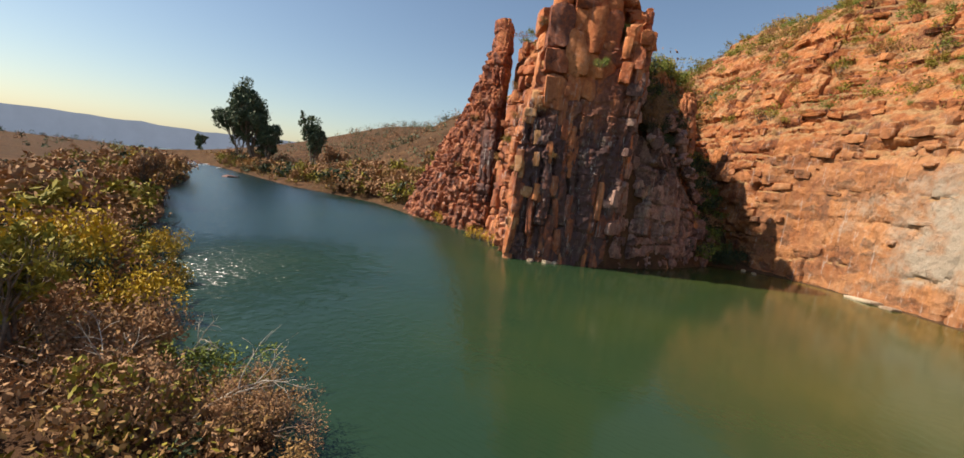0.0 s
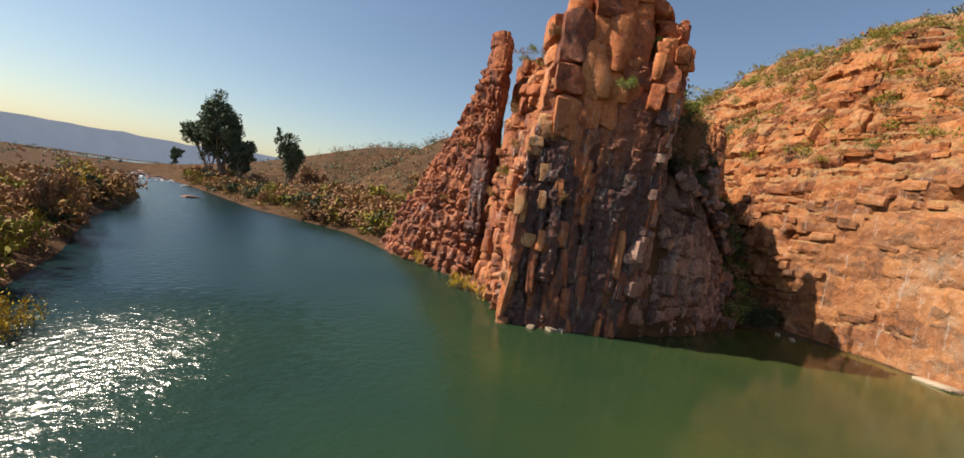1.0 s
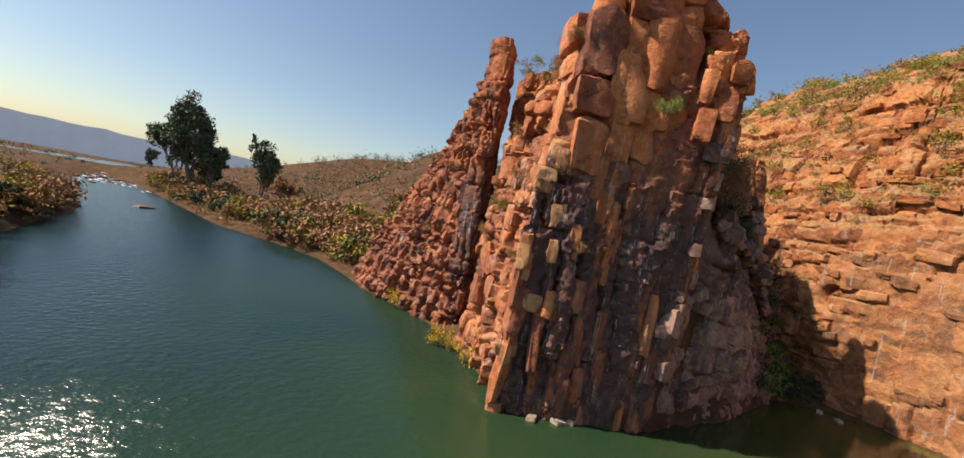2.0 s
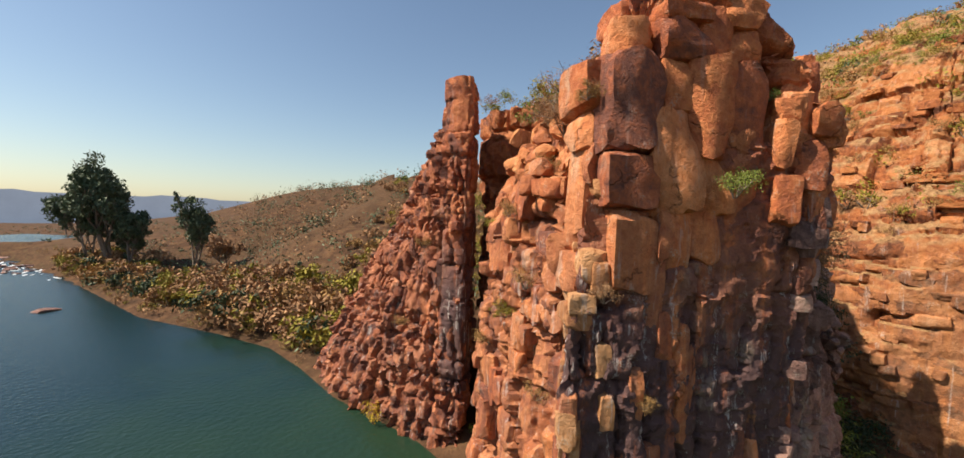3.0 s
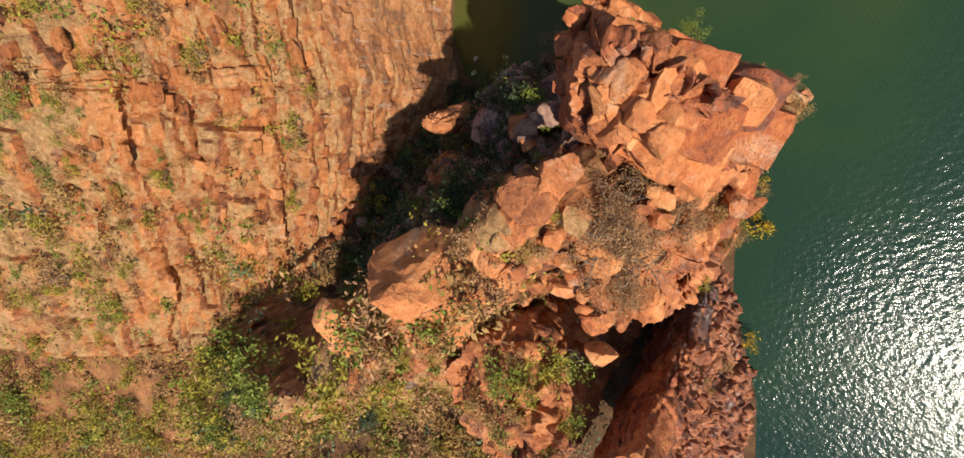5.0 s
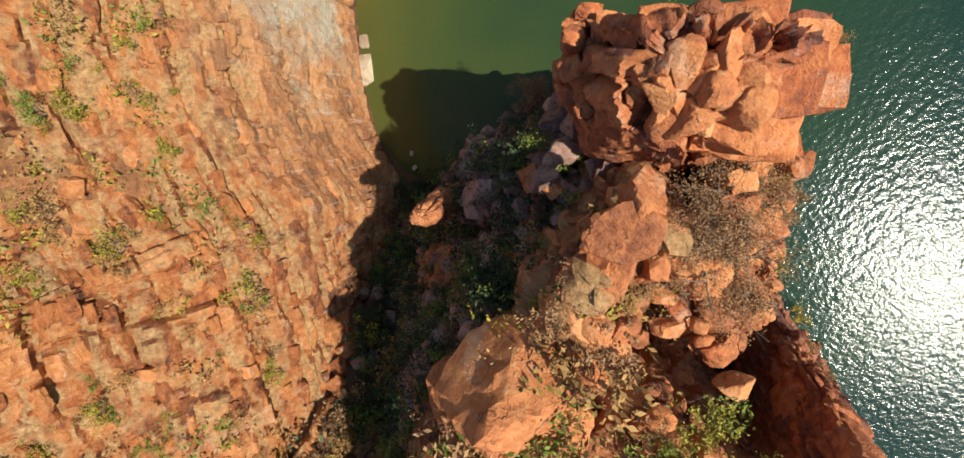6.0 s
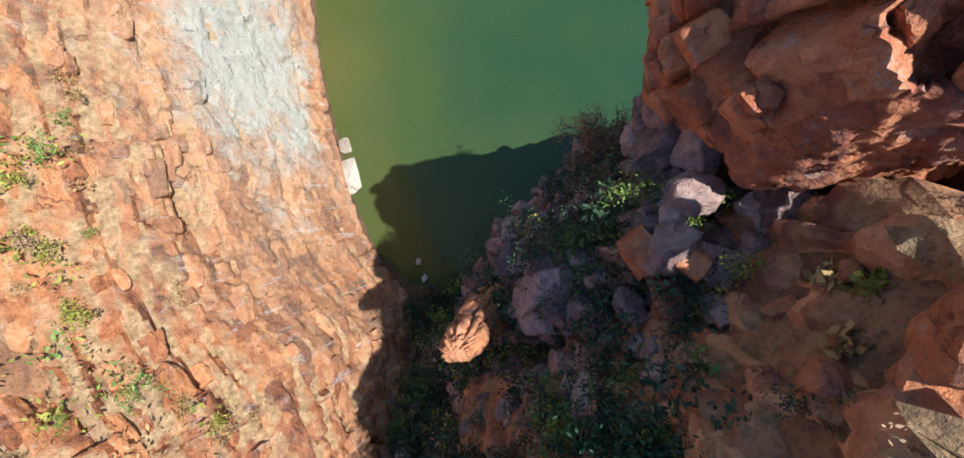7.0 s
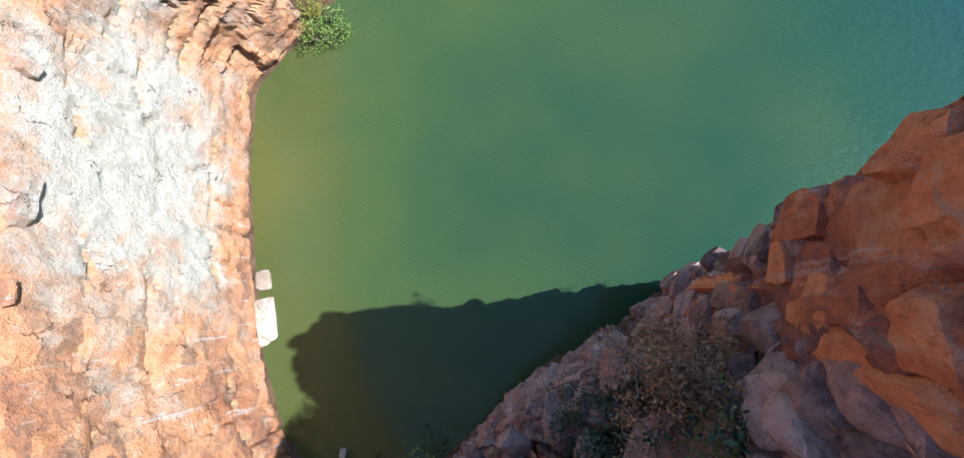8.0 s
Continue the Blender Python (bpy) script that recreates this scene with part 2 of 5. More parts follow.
def plain(name, dark, light, scale=4.0, rough=0.8, island=0.5, **ins):
    k = Mat(name)
    n = k.noise(k.pos(), scale, 4, 0.6)
    each = k.node("ShaderNodeNewGeometry", "Random Per Island")
    f = k.math("ADD", k.math("MULTIPLY", n, 1 - island), k.math("MULTIPLY", each, island))
    return k.done(k.ramp(f, (0.25, dark), (0.75, light)), rough, None, **{"Specular_IOR_Level": 0.2, **ins})


MAT_GROUND, MAT_WATER = ground_material(), water_material()
MAT_BARK = plain("grey_bark", (0.10, 0.07, 0.05), (0.28, 0.22, 0.17), 9, 0.9, 0.2)
MAT_DEAD = plain("bleached_wood", (0.30, 0.25, 0.20), (0.52, 0.46, 0.38), 9, 0.85, 0.2)
LEAF = {
    "green": plain("green_leaves", (0.075, 0.105, 0.018), (0.24, 0.27, 0.05), 2, 0.6, 0.4),
    "olive": plain("olive_leaves", (0.13, 0.115, 0.015), (0.36, 0.29, 0.045), 2, 0.65, 0.4),
    "dry": plain("dry_brown_leaves", (0.18, 0.10, 0.035), (0.46, 0.27, 0.10), 2, 0.8, 0.4),
    "rust": plain("rusty_leaves", (0.19, 0.10, 0.05), (0.44, 0.25, 0.125), 2, 0.8, 0.4),
    "yellow": plain("yellow_leaves", (0.34, 0.22, 0.012), (0.62, 0.42, 0.04), 2, 0.6, 0.4),
    # dark green leaves, toned extra low to deepen the gully's shade
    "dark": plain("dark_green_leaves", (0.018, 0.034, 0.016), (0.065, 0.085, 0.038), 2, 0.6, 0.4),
    "gum": plain("gum_leaves", (0.05, 0.08, 0.045), (0.15, 0.185, 0.10), 1, 0.55, 0.4),
}


# ---------------------------------------------------------------- building helpers
def mesh_from(name, verts, faces, material, smooth=False):
    me = bpy.data.meshes.new(name)
    me.from_pydata(verts, [], faces)
    me.materials.append(material)
    if smooth:
        me.shade_smooth()
    me.update()
    return me


def part(name, data, parent, label="", m=None, kind=""):
    ob = new(name, data)
    ob.parent = parent
    if m is not None:
        ob.matrix_basis = m
    return tagged(ob, label, "", "", kind)


def thing(name, at, label, category, group="", kind=""):
    ob = new(name)
    ob.location = at
    ob.empty_display_size = 0.3
    return tagged(ob, label, category, group, kind)


def fbm(x, y, scale, seed=0, octaves=4):
    """Sum of warped sines: a cheap smooth pseudo-noise for arrays, about -1 to 1."""
    v, amp, tot = 0.0, 1.0, 0.0
    for o in range(octaves):
        f = scale * 2.03**o
        a, b = seed * 1.7 + o * 2.1, seed * 0.9 + o * 3.7
        v = v + amp * np.sin(f * (x + 0.6 * np.sin(0.7 * f * y + b)) + a) * np.sin(f * (1.1 * y + 0.6 * np.sin(0.8 * f * x + a)) + b)
        tot, amp = tot + amp, amp * 0.55
    return v / tot * 1.6


def sstep(a, b, v):
    t = np.clip((v - a) / (b - a), 0, 1)
    return t * t * (3 - 2 * t)


def seg_dist(x, y, pts):
    """Distance to a line of points, and how far along it (0 to 1)."""
    best, along = np.full(np.shape(x), 1e9), np.zeros(np.shape(x))
    n = len(pts) - 1
    for i in range(n):
        (ax, ay), (bx, by) = pts[i], pts[i + 1]
        dx, dy = bx - ax, by - ay
        t = np.clip(((x - ax) * dx + (y - ay) * dy) / (dx * dx + dy * dy), 0, 1)
        d = np.hypot(x - ax - t * dx, y - ay - t * dy)
        along = np.where(d < best, (i + t) / n, along)
        best = np.minimum(best, d)
    return best, along


def inside(x, y, pts):
    c = np.zeros(np.shape(x), bool)
    for i in range(len(pts)):
        (ax, ay), (bx, by) = pts[i - 1], pts[i]
        c ^= ((ay > y) != (by > y)) & (x < (bx - ax) * (y - ay) / (by - ay + 1e-12) + ax)
    return c


# ---------------------------------------------------------------- lie of the land
SHORE = [(-4, -300), (-2, -25), (1, 2), (0, 6.5), (-6, 9.5), (-11, 14), (-21, 22), (-30, 33), (-44, 47), (-63, 72), (-105, 106), (-190, 190), (-205, 215),
         (-121, 137), (-95, 117), (-71, 99), (-50, 83), (-34, 76), (-25, 71), (-19, 65), (-13, 58), (-5, 51.5), (-0.5, 46), (2.6, 38), (3.2, 36.6), (11, 38.2),
         (15, 41), (18.2, 43), (20.6, 45.8), (25, 50.5), (29.5, 50.5), (33, 48), (35.2, 43.5), (37, 36.5), (38.2, 31), (38.6, 25), (33, 18), (27, 8), (26, -25), (40, -300)]
WALL = [(38.6, 25), (38.2, 31), (37, 36.5), (35.2, 43.5), (33, 48), (29.5, 51.5), (28, 56), (25.5, 64), (21, 76), (14, 92), (0, 115), (-40, 160), (-120, 260)]
RIDGE = [(7.6, 44.5), (8.6, 48), (10.8, 55), (14.5, 64), (22, 80)]
GULLY = [(26.5, 51), (24.5, 57), (22.5, 64), (19.5, 72)]


def wall_x(y):
    ys, xs = [p[1] for p in WALL], [p[0] for p in WALL]
    return np.interp(y, ys, xs)


def ground_h(x, y):
    x, y = np.asarray(x, float), np.asarray(y, float)
    d, _ = seg_dist(x, y, SHORE + SHORE[:1])
    d = np.where(inside(x, y, SHORE), -d, d)
    low = np.where(d < 0, np.maximum(-2.5, 0.45 * d), np.minimum(0.35 * d, 1.1) + 0.02 * np.minimum(np.maximum(d - 3, 0), 200))
    low = low + 0.35 * fbm(x, y, 0.12, 3) * sstep(0.5, 6, d)
    far = np.hypot(x - 10, y - 40)
    # hill behind the cliff
    e = (x - wall_x(y)) * np.where(y > 60, 0.8, 1.0)
    wob = 1.5 * fbm(x, y, 0.16, 5, 3)
    cap = 44 + 8 * sstep(30, 110, x) + 3 * fbm(x, y, 0.03, 8, 2)
    steep = 15.0 * sstep(3.0, 4.4, e) 
    hill = steep + 1.75 * np.clip(e - 2.4, 0, 7.2) + 0.5 * np.maximum(e - 9.6, 0) + wob * sstep(2, 10, e)
    hill = np.where(hill > cap * 0.7, cap * 0.7 + (cap * 0.3) * (1 - np.exp(-(hill - cap * 0.7) / (cap * 0.3))), hill)
    hill = hill * sstep(16, 26, y + 0.2 * (x - 38)) * (1 - 0.4 * sstep(250, 700, far))
    hill = hill * (1 + 0.10 * sstep(52, 76, y)) * (1 - 0.5 * sstep(72, 112, y) * sstep(45, 5, x))
    bed = 1.9
    q = (hill + 0.5 * fbm(x, y, 0.1, 11, 2)) / bed
    terr = (np.floor(q) + sstep(0.55, 0.95, q - np.floor(q))) * bed
    hill = np.where((hill > 13) & (far < 130), 0.35 * hill + 0.65 * terr, hill)
    # ridge that carries the rock tower
    r, a = seg_dist(x, y, RIDGE)
    top = 24.6 + 3.6 * a + 0.8 * fbm(x, y, 0.4, 4)
    river_side = x < np.interp(y, [q[1] for q in RIDGE], [q[0] for q in RIDGE])
    ridge = top - np.where(river_side, 5.5 - 3.5 * sstep(50, 57, y), 2.6 - 1.2 * a) * np.maximum(r - 1.0 - 1.2 * a, 0)
    # slope down to the river behind it
    west = 0.42 * np.minimum(d, 70) * sstep(56, 80, y) * sstep(-75, -25, x) * (x < wall_x(y) + 5)
    h = np.maximum(low, np.where((e > 0.2) & (d > 0), hill, -9))
    h = np.maximum(h, np.where(d > 0, ridge, -9))
    h = np.maximum(h, np.where(d > 0, west + 0.8 * fbm(x, y, 0.15, 6) * sstep(0, 6, d), -9))
    h = np.maximum(h, np.where(d > 0, (30 + 3 * fbm(x, y, 0.02, 14)) * sstep(100, 230, y) * sstep(-190, -50, x), -9))
    # gully between ridge and cliff
    gd, ga = seg_dist(x, y, GULLY)
    h = np.where((d > 0) & (ga < 1), np.minimum(h, 1.0 + 13 * ga + 1.9 * gd + 30 * np.maximum(ga - 0.9, 0) * 10), h)
    # far country: low rises round the horizon
    rise = 0.25 * sstep(260, 1100, far) * (26 + 20 * fbm(x, y, 0.0035, 21, 3)) + 0.15 * sstep(1200, 2600, far) * (45 + 30 * fbm(x, y, 0.0018, 9, 2))
    away = np.arctan2(y, -x)
    valley = sstep(1.15, 0.75, away) * sstep(-0.6, 0.1, away) * 0.045 * np.maximum(far - 230, 0)
    return h + np.where(far > 230, np.maximum(rise, -2) - valley, 0)


def spread(lo, hi, step, end, grow):
    """Even steps from lo to hi, then ever wider ones to the far end on both sides."""
    v = list(np.arange(lo, hi + step / 2, step))
    s = step
    while v[-1] < end:
        s *= grow
        v.append(v[-1] + s)
    s = step
    while v[0] > -end:
        s *= grow
        v.insert(0, v[0] - s)
    return np.array(v)


gx, gy = spread(-34, 66, 0.75, 4200, 1.10), spread(2, 104, 0.75, 4200, 1.10)
GX, GY = np.meshgrid(gx, gy)
GZ = ground_h(GX, GY)
nx, ny = len(gx), len(gy)
idx = np.arange(nx * ny).reshape(ny, nx)
quads = np.stack([idx[:-1, :-1], idx[:-1, 1:], idx[1:, 1:], idx[1:, :-1]], -1).reshape(-1, 4)
ground = new("ground", mesh_from("ground", np.stack([GX, GY, GZ], -1).reshape(-1, 3).tolist(), quads.tolist(), MAT_GROUND, True))
tagged(ground, "red-brown stony ground with dry grass round the river", "ground", kind="structure")

wx, wy = np.linspace(-230, 60, 60), np.linspace(-320, 240, 90)
WX, WY = np.meshgrid(wx, wy)
wi = np.arange(WX.size).reshape(WX.shape)
wq = np.stack([wi[:-1, :-1], wi[:-1, 1:], wi[1:, 1:], wi[1:, :-1]], -1).reshape(-1, 4)
water = new("water", mesh_from("water", np.stack([WX, WY, 0 * WX], -1).reshape(-1, 3).tolist(), wq.tolist(), MAT_WATER, True))
tagged(water, "still green river pool with wind ripples", "water", kind="structure")


# ---------------------------------------------------------------- rock blocks
def block_mesh(name, seed, material, cuts=5, round_=0.35, chops=4, rough=0.05):
    """A weathered joint block about 1 x 1 x 1, on its centre."""
    rng = random.Random(seed)
    bm = bmesh.new()
    bmesh.ops.create_cube(bm, size=1.0)
    bmesh.ops.subdivide_edges(bm, edges=bm.edges[:], cuts=cuts, use_grid_fill=True)
    planes = []
    for _ in range(chops):
        n = Vector((rng.gauss(0, 1), rng.gauss(0, 1), rng.gauss(0, 0.8))).normalized()
        reach = 0.5 * (abs(n.x) + abs(n.y) + abs(n.z))
        planes.append((n, reach * rng.uniform(0.66, 0.86)))
    off = Vector((seed * 3.7, seed * 1.3, seed * 2.9))
    for v in bm.verts:
        c = v.co
        soft = c.normalized() * 0.62
        c = c.lerp(soft, round_ * min(1.0, (max(abs(c.x), abs(c.y), abs(c.z)) * 2) ** 6) * (sum(abs(a) > 0.42 for a in c) / 3) ** 1.2)
        for n, k in planes:
            over = c.dot(n) - k
            if over > 0:
                c = c - n * over
        c = c + v.co.normalized() * rough * (noise.noise(c * 2.1 + off) + 0.5 * noise.noise(c * 5.3 + off))
        v.co = c
    me = bpy.data.meshes.new(name)
    bm.to_mesh(me)
    bm.free()
    me.materials.append(material)
    me.shade_smooth()
    me.set_sharp_from_angle(angle=radians(32))
    return me


def boulder_mesh(name, seed, material, level=3, planes=10):
    """An angular boulder about 1 x 1 x 1: a ball cut by flat faces, then worn."""
    rnd = random.Random(seed)
    cuts = [(Vector((rnd.gauss(0, 1), rnd.gauss(0, 1), rnd.gauss(0, 1))).normalized(), rnd.uniform(0.30, 0.5)) for _ in range(planes)]
    off = Vector((seed * 2.3, seed * 1.9, seed * 0.7))
    bm = bmesh.new()
    bmesh.ops.create_icosphere(bm, subdivisions=level, radius=1.0)
    for v in bm.verts:
        d = v.co.normalized()
        r = min([0.72] + [k / d.dot(n) for n, k in cuts if d.dot(n) > 0.05])
        v.co = d * (r + 0.035 * noise.noise(d * 2.7 + off) + 0.02 * noise.noise(d * 7 + off))
    me = bpy.data.meshes.new(name)
    bm.to_mesh(me)
    bm.free()
    me.materials.append(material)
    me.shade_smooth()
    me.set_sharp_from_angle(angle=radians(17))
    return me


def rock_set(name, material, n, seed, **kw):
    return [block_mesh(name, seed + i, material, **kw) for i in range(n)]


SET_TOWER = rock_set("block", MAT_TOWER, 14, 10, round_=0.3, chops=9, rough=0.10)
SET_BOULDER = [boulder_mesh("boulder", 40 + i, MAT_BOULDER, 4) for i in range(10)]
SET_STONE = [boulder_mesh("boulder", 140 + i, MAT_BOULDER, 3, 9) for i in range(10)]
SET_RUBBLY = [boulder_mesh("block", 60 + i, MAT_RUBBLY, 2, 9) for i in range(14)]
SET_GREY = rock_set("block", MAT_GREY, 12, 70, round_=0.34, chops=12, rough=0.1, cuts=3)
SET_GREY_STONE = [boulder_mesh("boulder", 170 + i, MAT_GREY, 4, 15) for i in range(10)]
SET_CLIFF = rock_set("block", MAT_CLIFF, 12, 80, round_=0.2, chops=8, cuts=4, rough=0.09)
SET_TAN = rock_set("block", MAT_TAN, 8, 120, round_=0.25, chops=9, rough=0.08, cuts=4)
SET_PALE = rock_set("block", MAT_PALE, 6, 110, round_=0.3, chops=6, cuts=4)


def joined(name, items, material, parent, label=""):
    """Many blocks (mesh, pose) as one mesh."""
    vs, fs, n = [], [], 0
    for me, m in items:
        co = np.empty(len(me.vertices) * 3)
        me.vertices.foreach_get("co", co)
        mm = np.array(m)
        vs.append(co.reshape(-1, 3) @ mm[:3, :3].T + mm[:3, 3])
        fs += [[i + n for i in p.vertices] for p in me.polygons]
        n += len(me.vertices)
    me = mesh_from(name, np.concatenate(vs).tolist(), fs, material, True)
    me.set_sharp_from_angle(angle=radians(32))
    return part(name, me, parent, label, None, "stuff")


def lay(root, items, fill_material, limit=290, key=None):
    """The first blocks as parts of their own, the rest joined."""
    items = sorted(items, key=key) if key else items
    inv = Matrix.Translation(-root.location)
    for me, m in items[:limit]:
        part("block", me, root, "", inv @ m)
    if items[limit:]:
        joined("rubble_fill", [(me, inv @ m) for me, m in items[limit:]], fill_material, root)


def trs(x, y, z, sx, sy, sz, rz=0.0, tilt=(0.0, 0.0)):
    return Matrix.LocRotScale((x, y, z), Euler((tilt[0], tilt[1], rz)), (sx, sy, sz))


def columns(rng, poly, spacing, top, floor, sets, tall=(0.9, 3.4), wild=0.17, turn=0.22, over=1.12, heading=0.17, tilt=0.045, levels=None):
    """Upright joint columns that fill a plan, each a stack of blocks up to top(x, y); levels: heights of joints that run through."""
    xs, ys = [p[0] for p in poly], [p[1] for p in poly]
    out = []
    ca, sa = math.cos(heading), math.sin(heading)
    span = max(max(xs) - min(xs), max(ys) - min(ys))
    n = int(span / spacing) + 2
    cx, cy = (min(xs) + max(xs)) / 2, (min(ys) + max(ys)) / 2
    for i in range(-n, n + 1):
        for j in range(-n, n + 1):
            u, v = (i + 0.5 * (j % 2)) * spacing, j * spacing * 0.92
            x = cx + ca * u - sa * v + rng.uniform(-0.2, 0.2) * spacing
            y = cy + sa * u + ca * v + rng.uniform(-0.14, 0.14) * spacing
            if not inside(np.array(x), np.array(y), poly):
                continue
            hi, lo = top(x, y) + rng.uniform(-0.7, 0.7), floor(x, y)
            if float(seg_dist(np.array(x), np.array(y), poly + poly[:1])[0]) > 2.0 * spacing:
                lo = max(lo, hi - 4.5)
            z = lo - (0.0 if levels else rng.uniform(0, 1.0))
            w = spacing * over
            ox, oy = rng.gauss(0, wild) * spacing, rng.gauss(0, wild) * spacing
            rz = heading + rng.gauss(0, turn)
            while z < hi - 0.3:
                if levels:
                    above = [q for q in levels if q > z + 0.7] or [z + 2.0]
                    h = above[0 if rng.random() < 0.7 else min(1, len(above) - 1)] - z + rng.gauss(0, 0.05)
                else:
                    h = rng.uniform(*tall)
                h = min(h, hi - z + 0.2)
                if rng.random() < 0.35:
                    ox, oy, rz = rng.gauss(0, wild) * spacing, rng.gauss(0, wild) * spacing, heading + rng.gauss(0, turn)
                k = rng.uniform(0.9, 1.28)
                out.append((rng.choice(sets), trs(x + ox, y + oy, z + h / 2, w * k, w * k * rng.uniform(0.85, 1.15), h * 1.06, rz, (rng.gauss(0, tilt), rng.gauss(0, tilt)))))
                z += h
    return out


# ---------------------------------------------------------------- jointed rock faces
def chance(a, b, seed):
    v = np.sin(a * 127.1 + b * 311.7 + seed * 74.7) * 43758.5453
    return v - np.floor(v)


def cells(q, row, seed):
    """Uneven cells along q: their number, distance to the nearest side and place within."""
    i = np.floor(q)
    lo, hi = i + 0.7 * (chance(i, row, seed) - 0.5), i + 1 + 0.7 * (chance(i + 1, row, seed) - 0.5)
    n = i - (q < lo) + (q >= hi)
    start, end = n + 0.7 * (chance(n, row, seed) - 0.5), n + 1 + 0.7 * (chance(n + 1, row, seed) - 0.5)
    return n, np.minimum(q - start, end - q), (q - start) / (end - start) - 0.5


def joints(u, w, tall, wide, seed, depth, gap, width=0.10):
    """Relief of a jointed face: beds of the height tall, cut into blocks of the length wide."""
    u = u + 0.35 * fbm(u, w, 0.5, seed, 3) + 0.12 * fbm(u, w, 2.4, seed + 1, 2)
    w = w + 0.28 * fbm(u, w, 0.35, seed + 2, 3) + 0.08 * fbm(u, w, 2.9, seed + 3, 2)
    row, dr, fr = cells(w / tall, 0.0 * w, seed)
    wr = wide * (0.55 + 1.1 * chance(row, 3.0, seed))
    col, dc, fc = cells(u / wr + 9 * chance(row, 5.0, seed), row, seed + 0.5)
    push = chance(row, col, seed + 1.3) - 0.5
    push = np.sign(push) * np.abs(2 * push) ** 1.7 * 0.5
    gap = gap * np.clip(0.55 + 1.5 * fbm(u, w, 0.45, seed + 6, 3), 0.04, 1.5)
    lean = (chance(row, col, seed + 2.1) - 0.5) * fc + (chance(row, col, seed + 3.7) - 0.5) * fr
    open_ = 0.35 + 0.9 * chance(row, col, seed + 4.4)
    edge = np.minimum(dr * tall, dc * wr)
    return depth * (2.0 * push + 1.3 * lean) - gap * open_ * np.exp(-((edge / width) ** 2)) - 0.25 * gap * np.exp(-((edge / (3 * width)) ** 2))


def grid_faces(nv, nu, close):
    g = np.arange(nv * nu).reshape(nv, nu)
    if close:
        g = np.concatenate([g, g[:, :1]], 1)
    return np.stack([g[:-1, :-1], g[:-1, 1:], g[1:, 1:], g[1:, :-1]], -1).reshape(-1, 4)


def ring_rock(name, rings, step, relief, top_relief, material, parent):
    """A rock body: outlines from foot to top, its sides broken up by relief(u, z, point), its top by top_relief(x, y)."""
    rings = [np.array(r, float) for r in rings]
    n = len(rings[0])
    per = [max(2, int(np.hypot(*(rings[0][(i + 1) % n] - rings[0][i])[:2]) / step)) for i in range(n)]
    loops = []
    for r in rings:
        pts = np.concatenate([r[i] + (r[(i + 1) % n] - r[i]) * (np.arange(per[i]) / per[i])[:, None] for i in range(n)])
        k = max(1, int(0.5 / step))
        loops.append(sum(np.roll(pts, q, 0) for q in range(-k, k + 1)) / (2 * k + 1))
    rows = []
    for a, b in zip(loops, loops[1:]):
        m = max(2, int(abs((b - a)[:, 2]).max() / step))
        rows += [a + (b - a) * (q / m) for q in range(m)]
    rows.append(loops[-1])
    P = np.array(rows)
    along = np.roll(P, -1, 1) - np.roll(P, 1, 1)
    N = np.stack([along[..., 1], -along[..., 0], 0 * along[..., 0]], -1)
    N /= np.linalg.norm(N, axis=-1, keepdims=True) + 1e-9
    U = np.broadcast_to(np.arange(P.shape[1]) * step, P.shape[:2])
    S = P + N * relief(U, P[..., 2], P)[..., None]
    mid = P[-1].mean(0)
    caps = []
    m = int(np.linalg.norm((P[-1] - mid)[:, :2], axis=1).max() / step / 1.2)
    for q in range(1, m + 1):
        f = 1 - q / m
        c = mid + (S[-1] - mid) * f
        c[:, 2] += top_relief(c[:, 0], c[:, 1]) * sstep(0.0, 0.25, 1 - f)
        caps.append(c)
    V = np.concatenate([S, np.array(caps)])
    me = mesh_from(name, (V.reshape(-1, 3) - np.array(parent.location)).tolist(), grid_faces(V.shape[0], V.shape[1], True).tolist(), material, True)
    me.set_sharp_from_angle(angle=radians(38))
    part(name, me, parent)
    return P, N


def studs(rng, P, N, count, keep, sets, size, sink=0.3):
    """Blocks that stand a little proud of a face."""
    out = []
    while len(out) < count:
        i, j = rng.randrange(P.shape[0]), rng.randrange(P.shape[1])
        p, nn = P[i, j], N[i, j]
        if not keep(p):
            continue
        w, d, h = size(p)
        q = p - nn * (d * 0.5 - d * sink * rng.uniform(0.1, 1.0))
        out.append((rng.choice(sets), trs(q[0], q[1], q[2], w, d, h, math.atan2(nn[1], nn[0]) + math.pi / 2 + rng.gauss(0, 0.12), (rng.gauss(0, 0.07), rng.gauss(0, 0.07)))))
    return out


rng = random.Random(7)

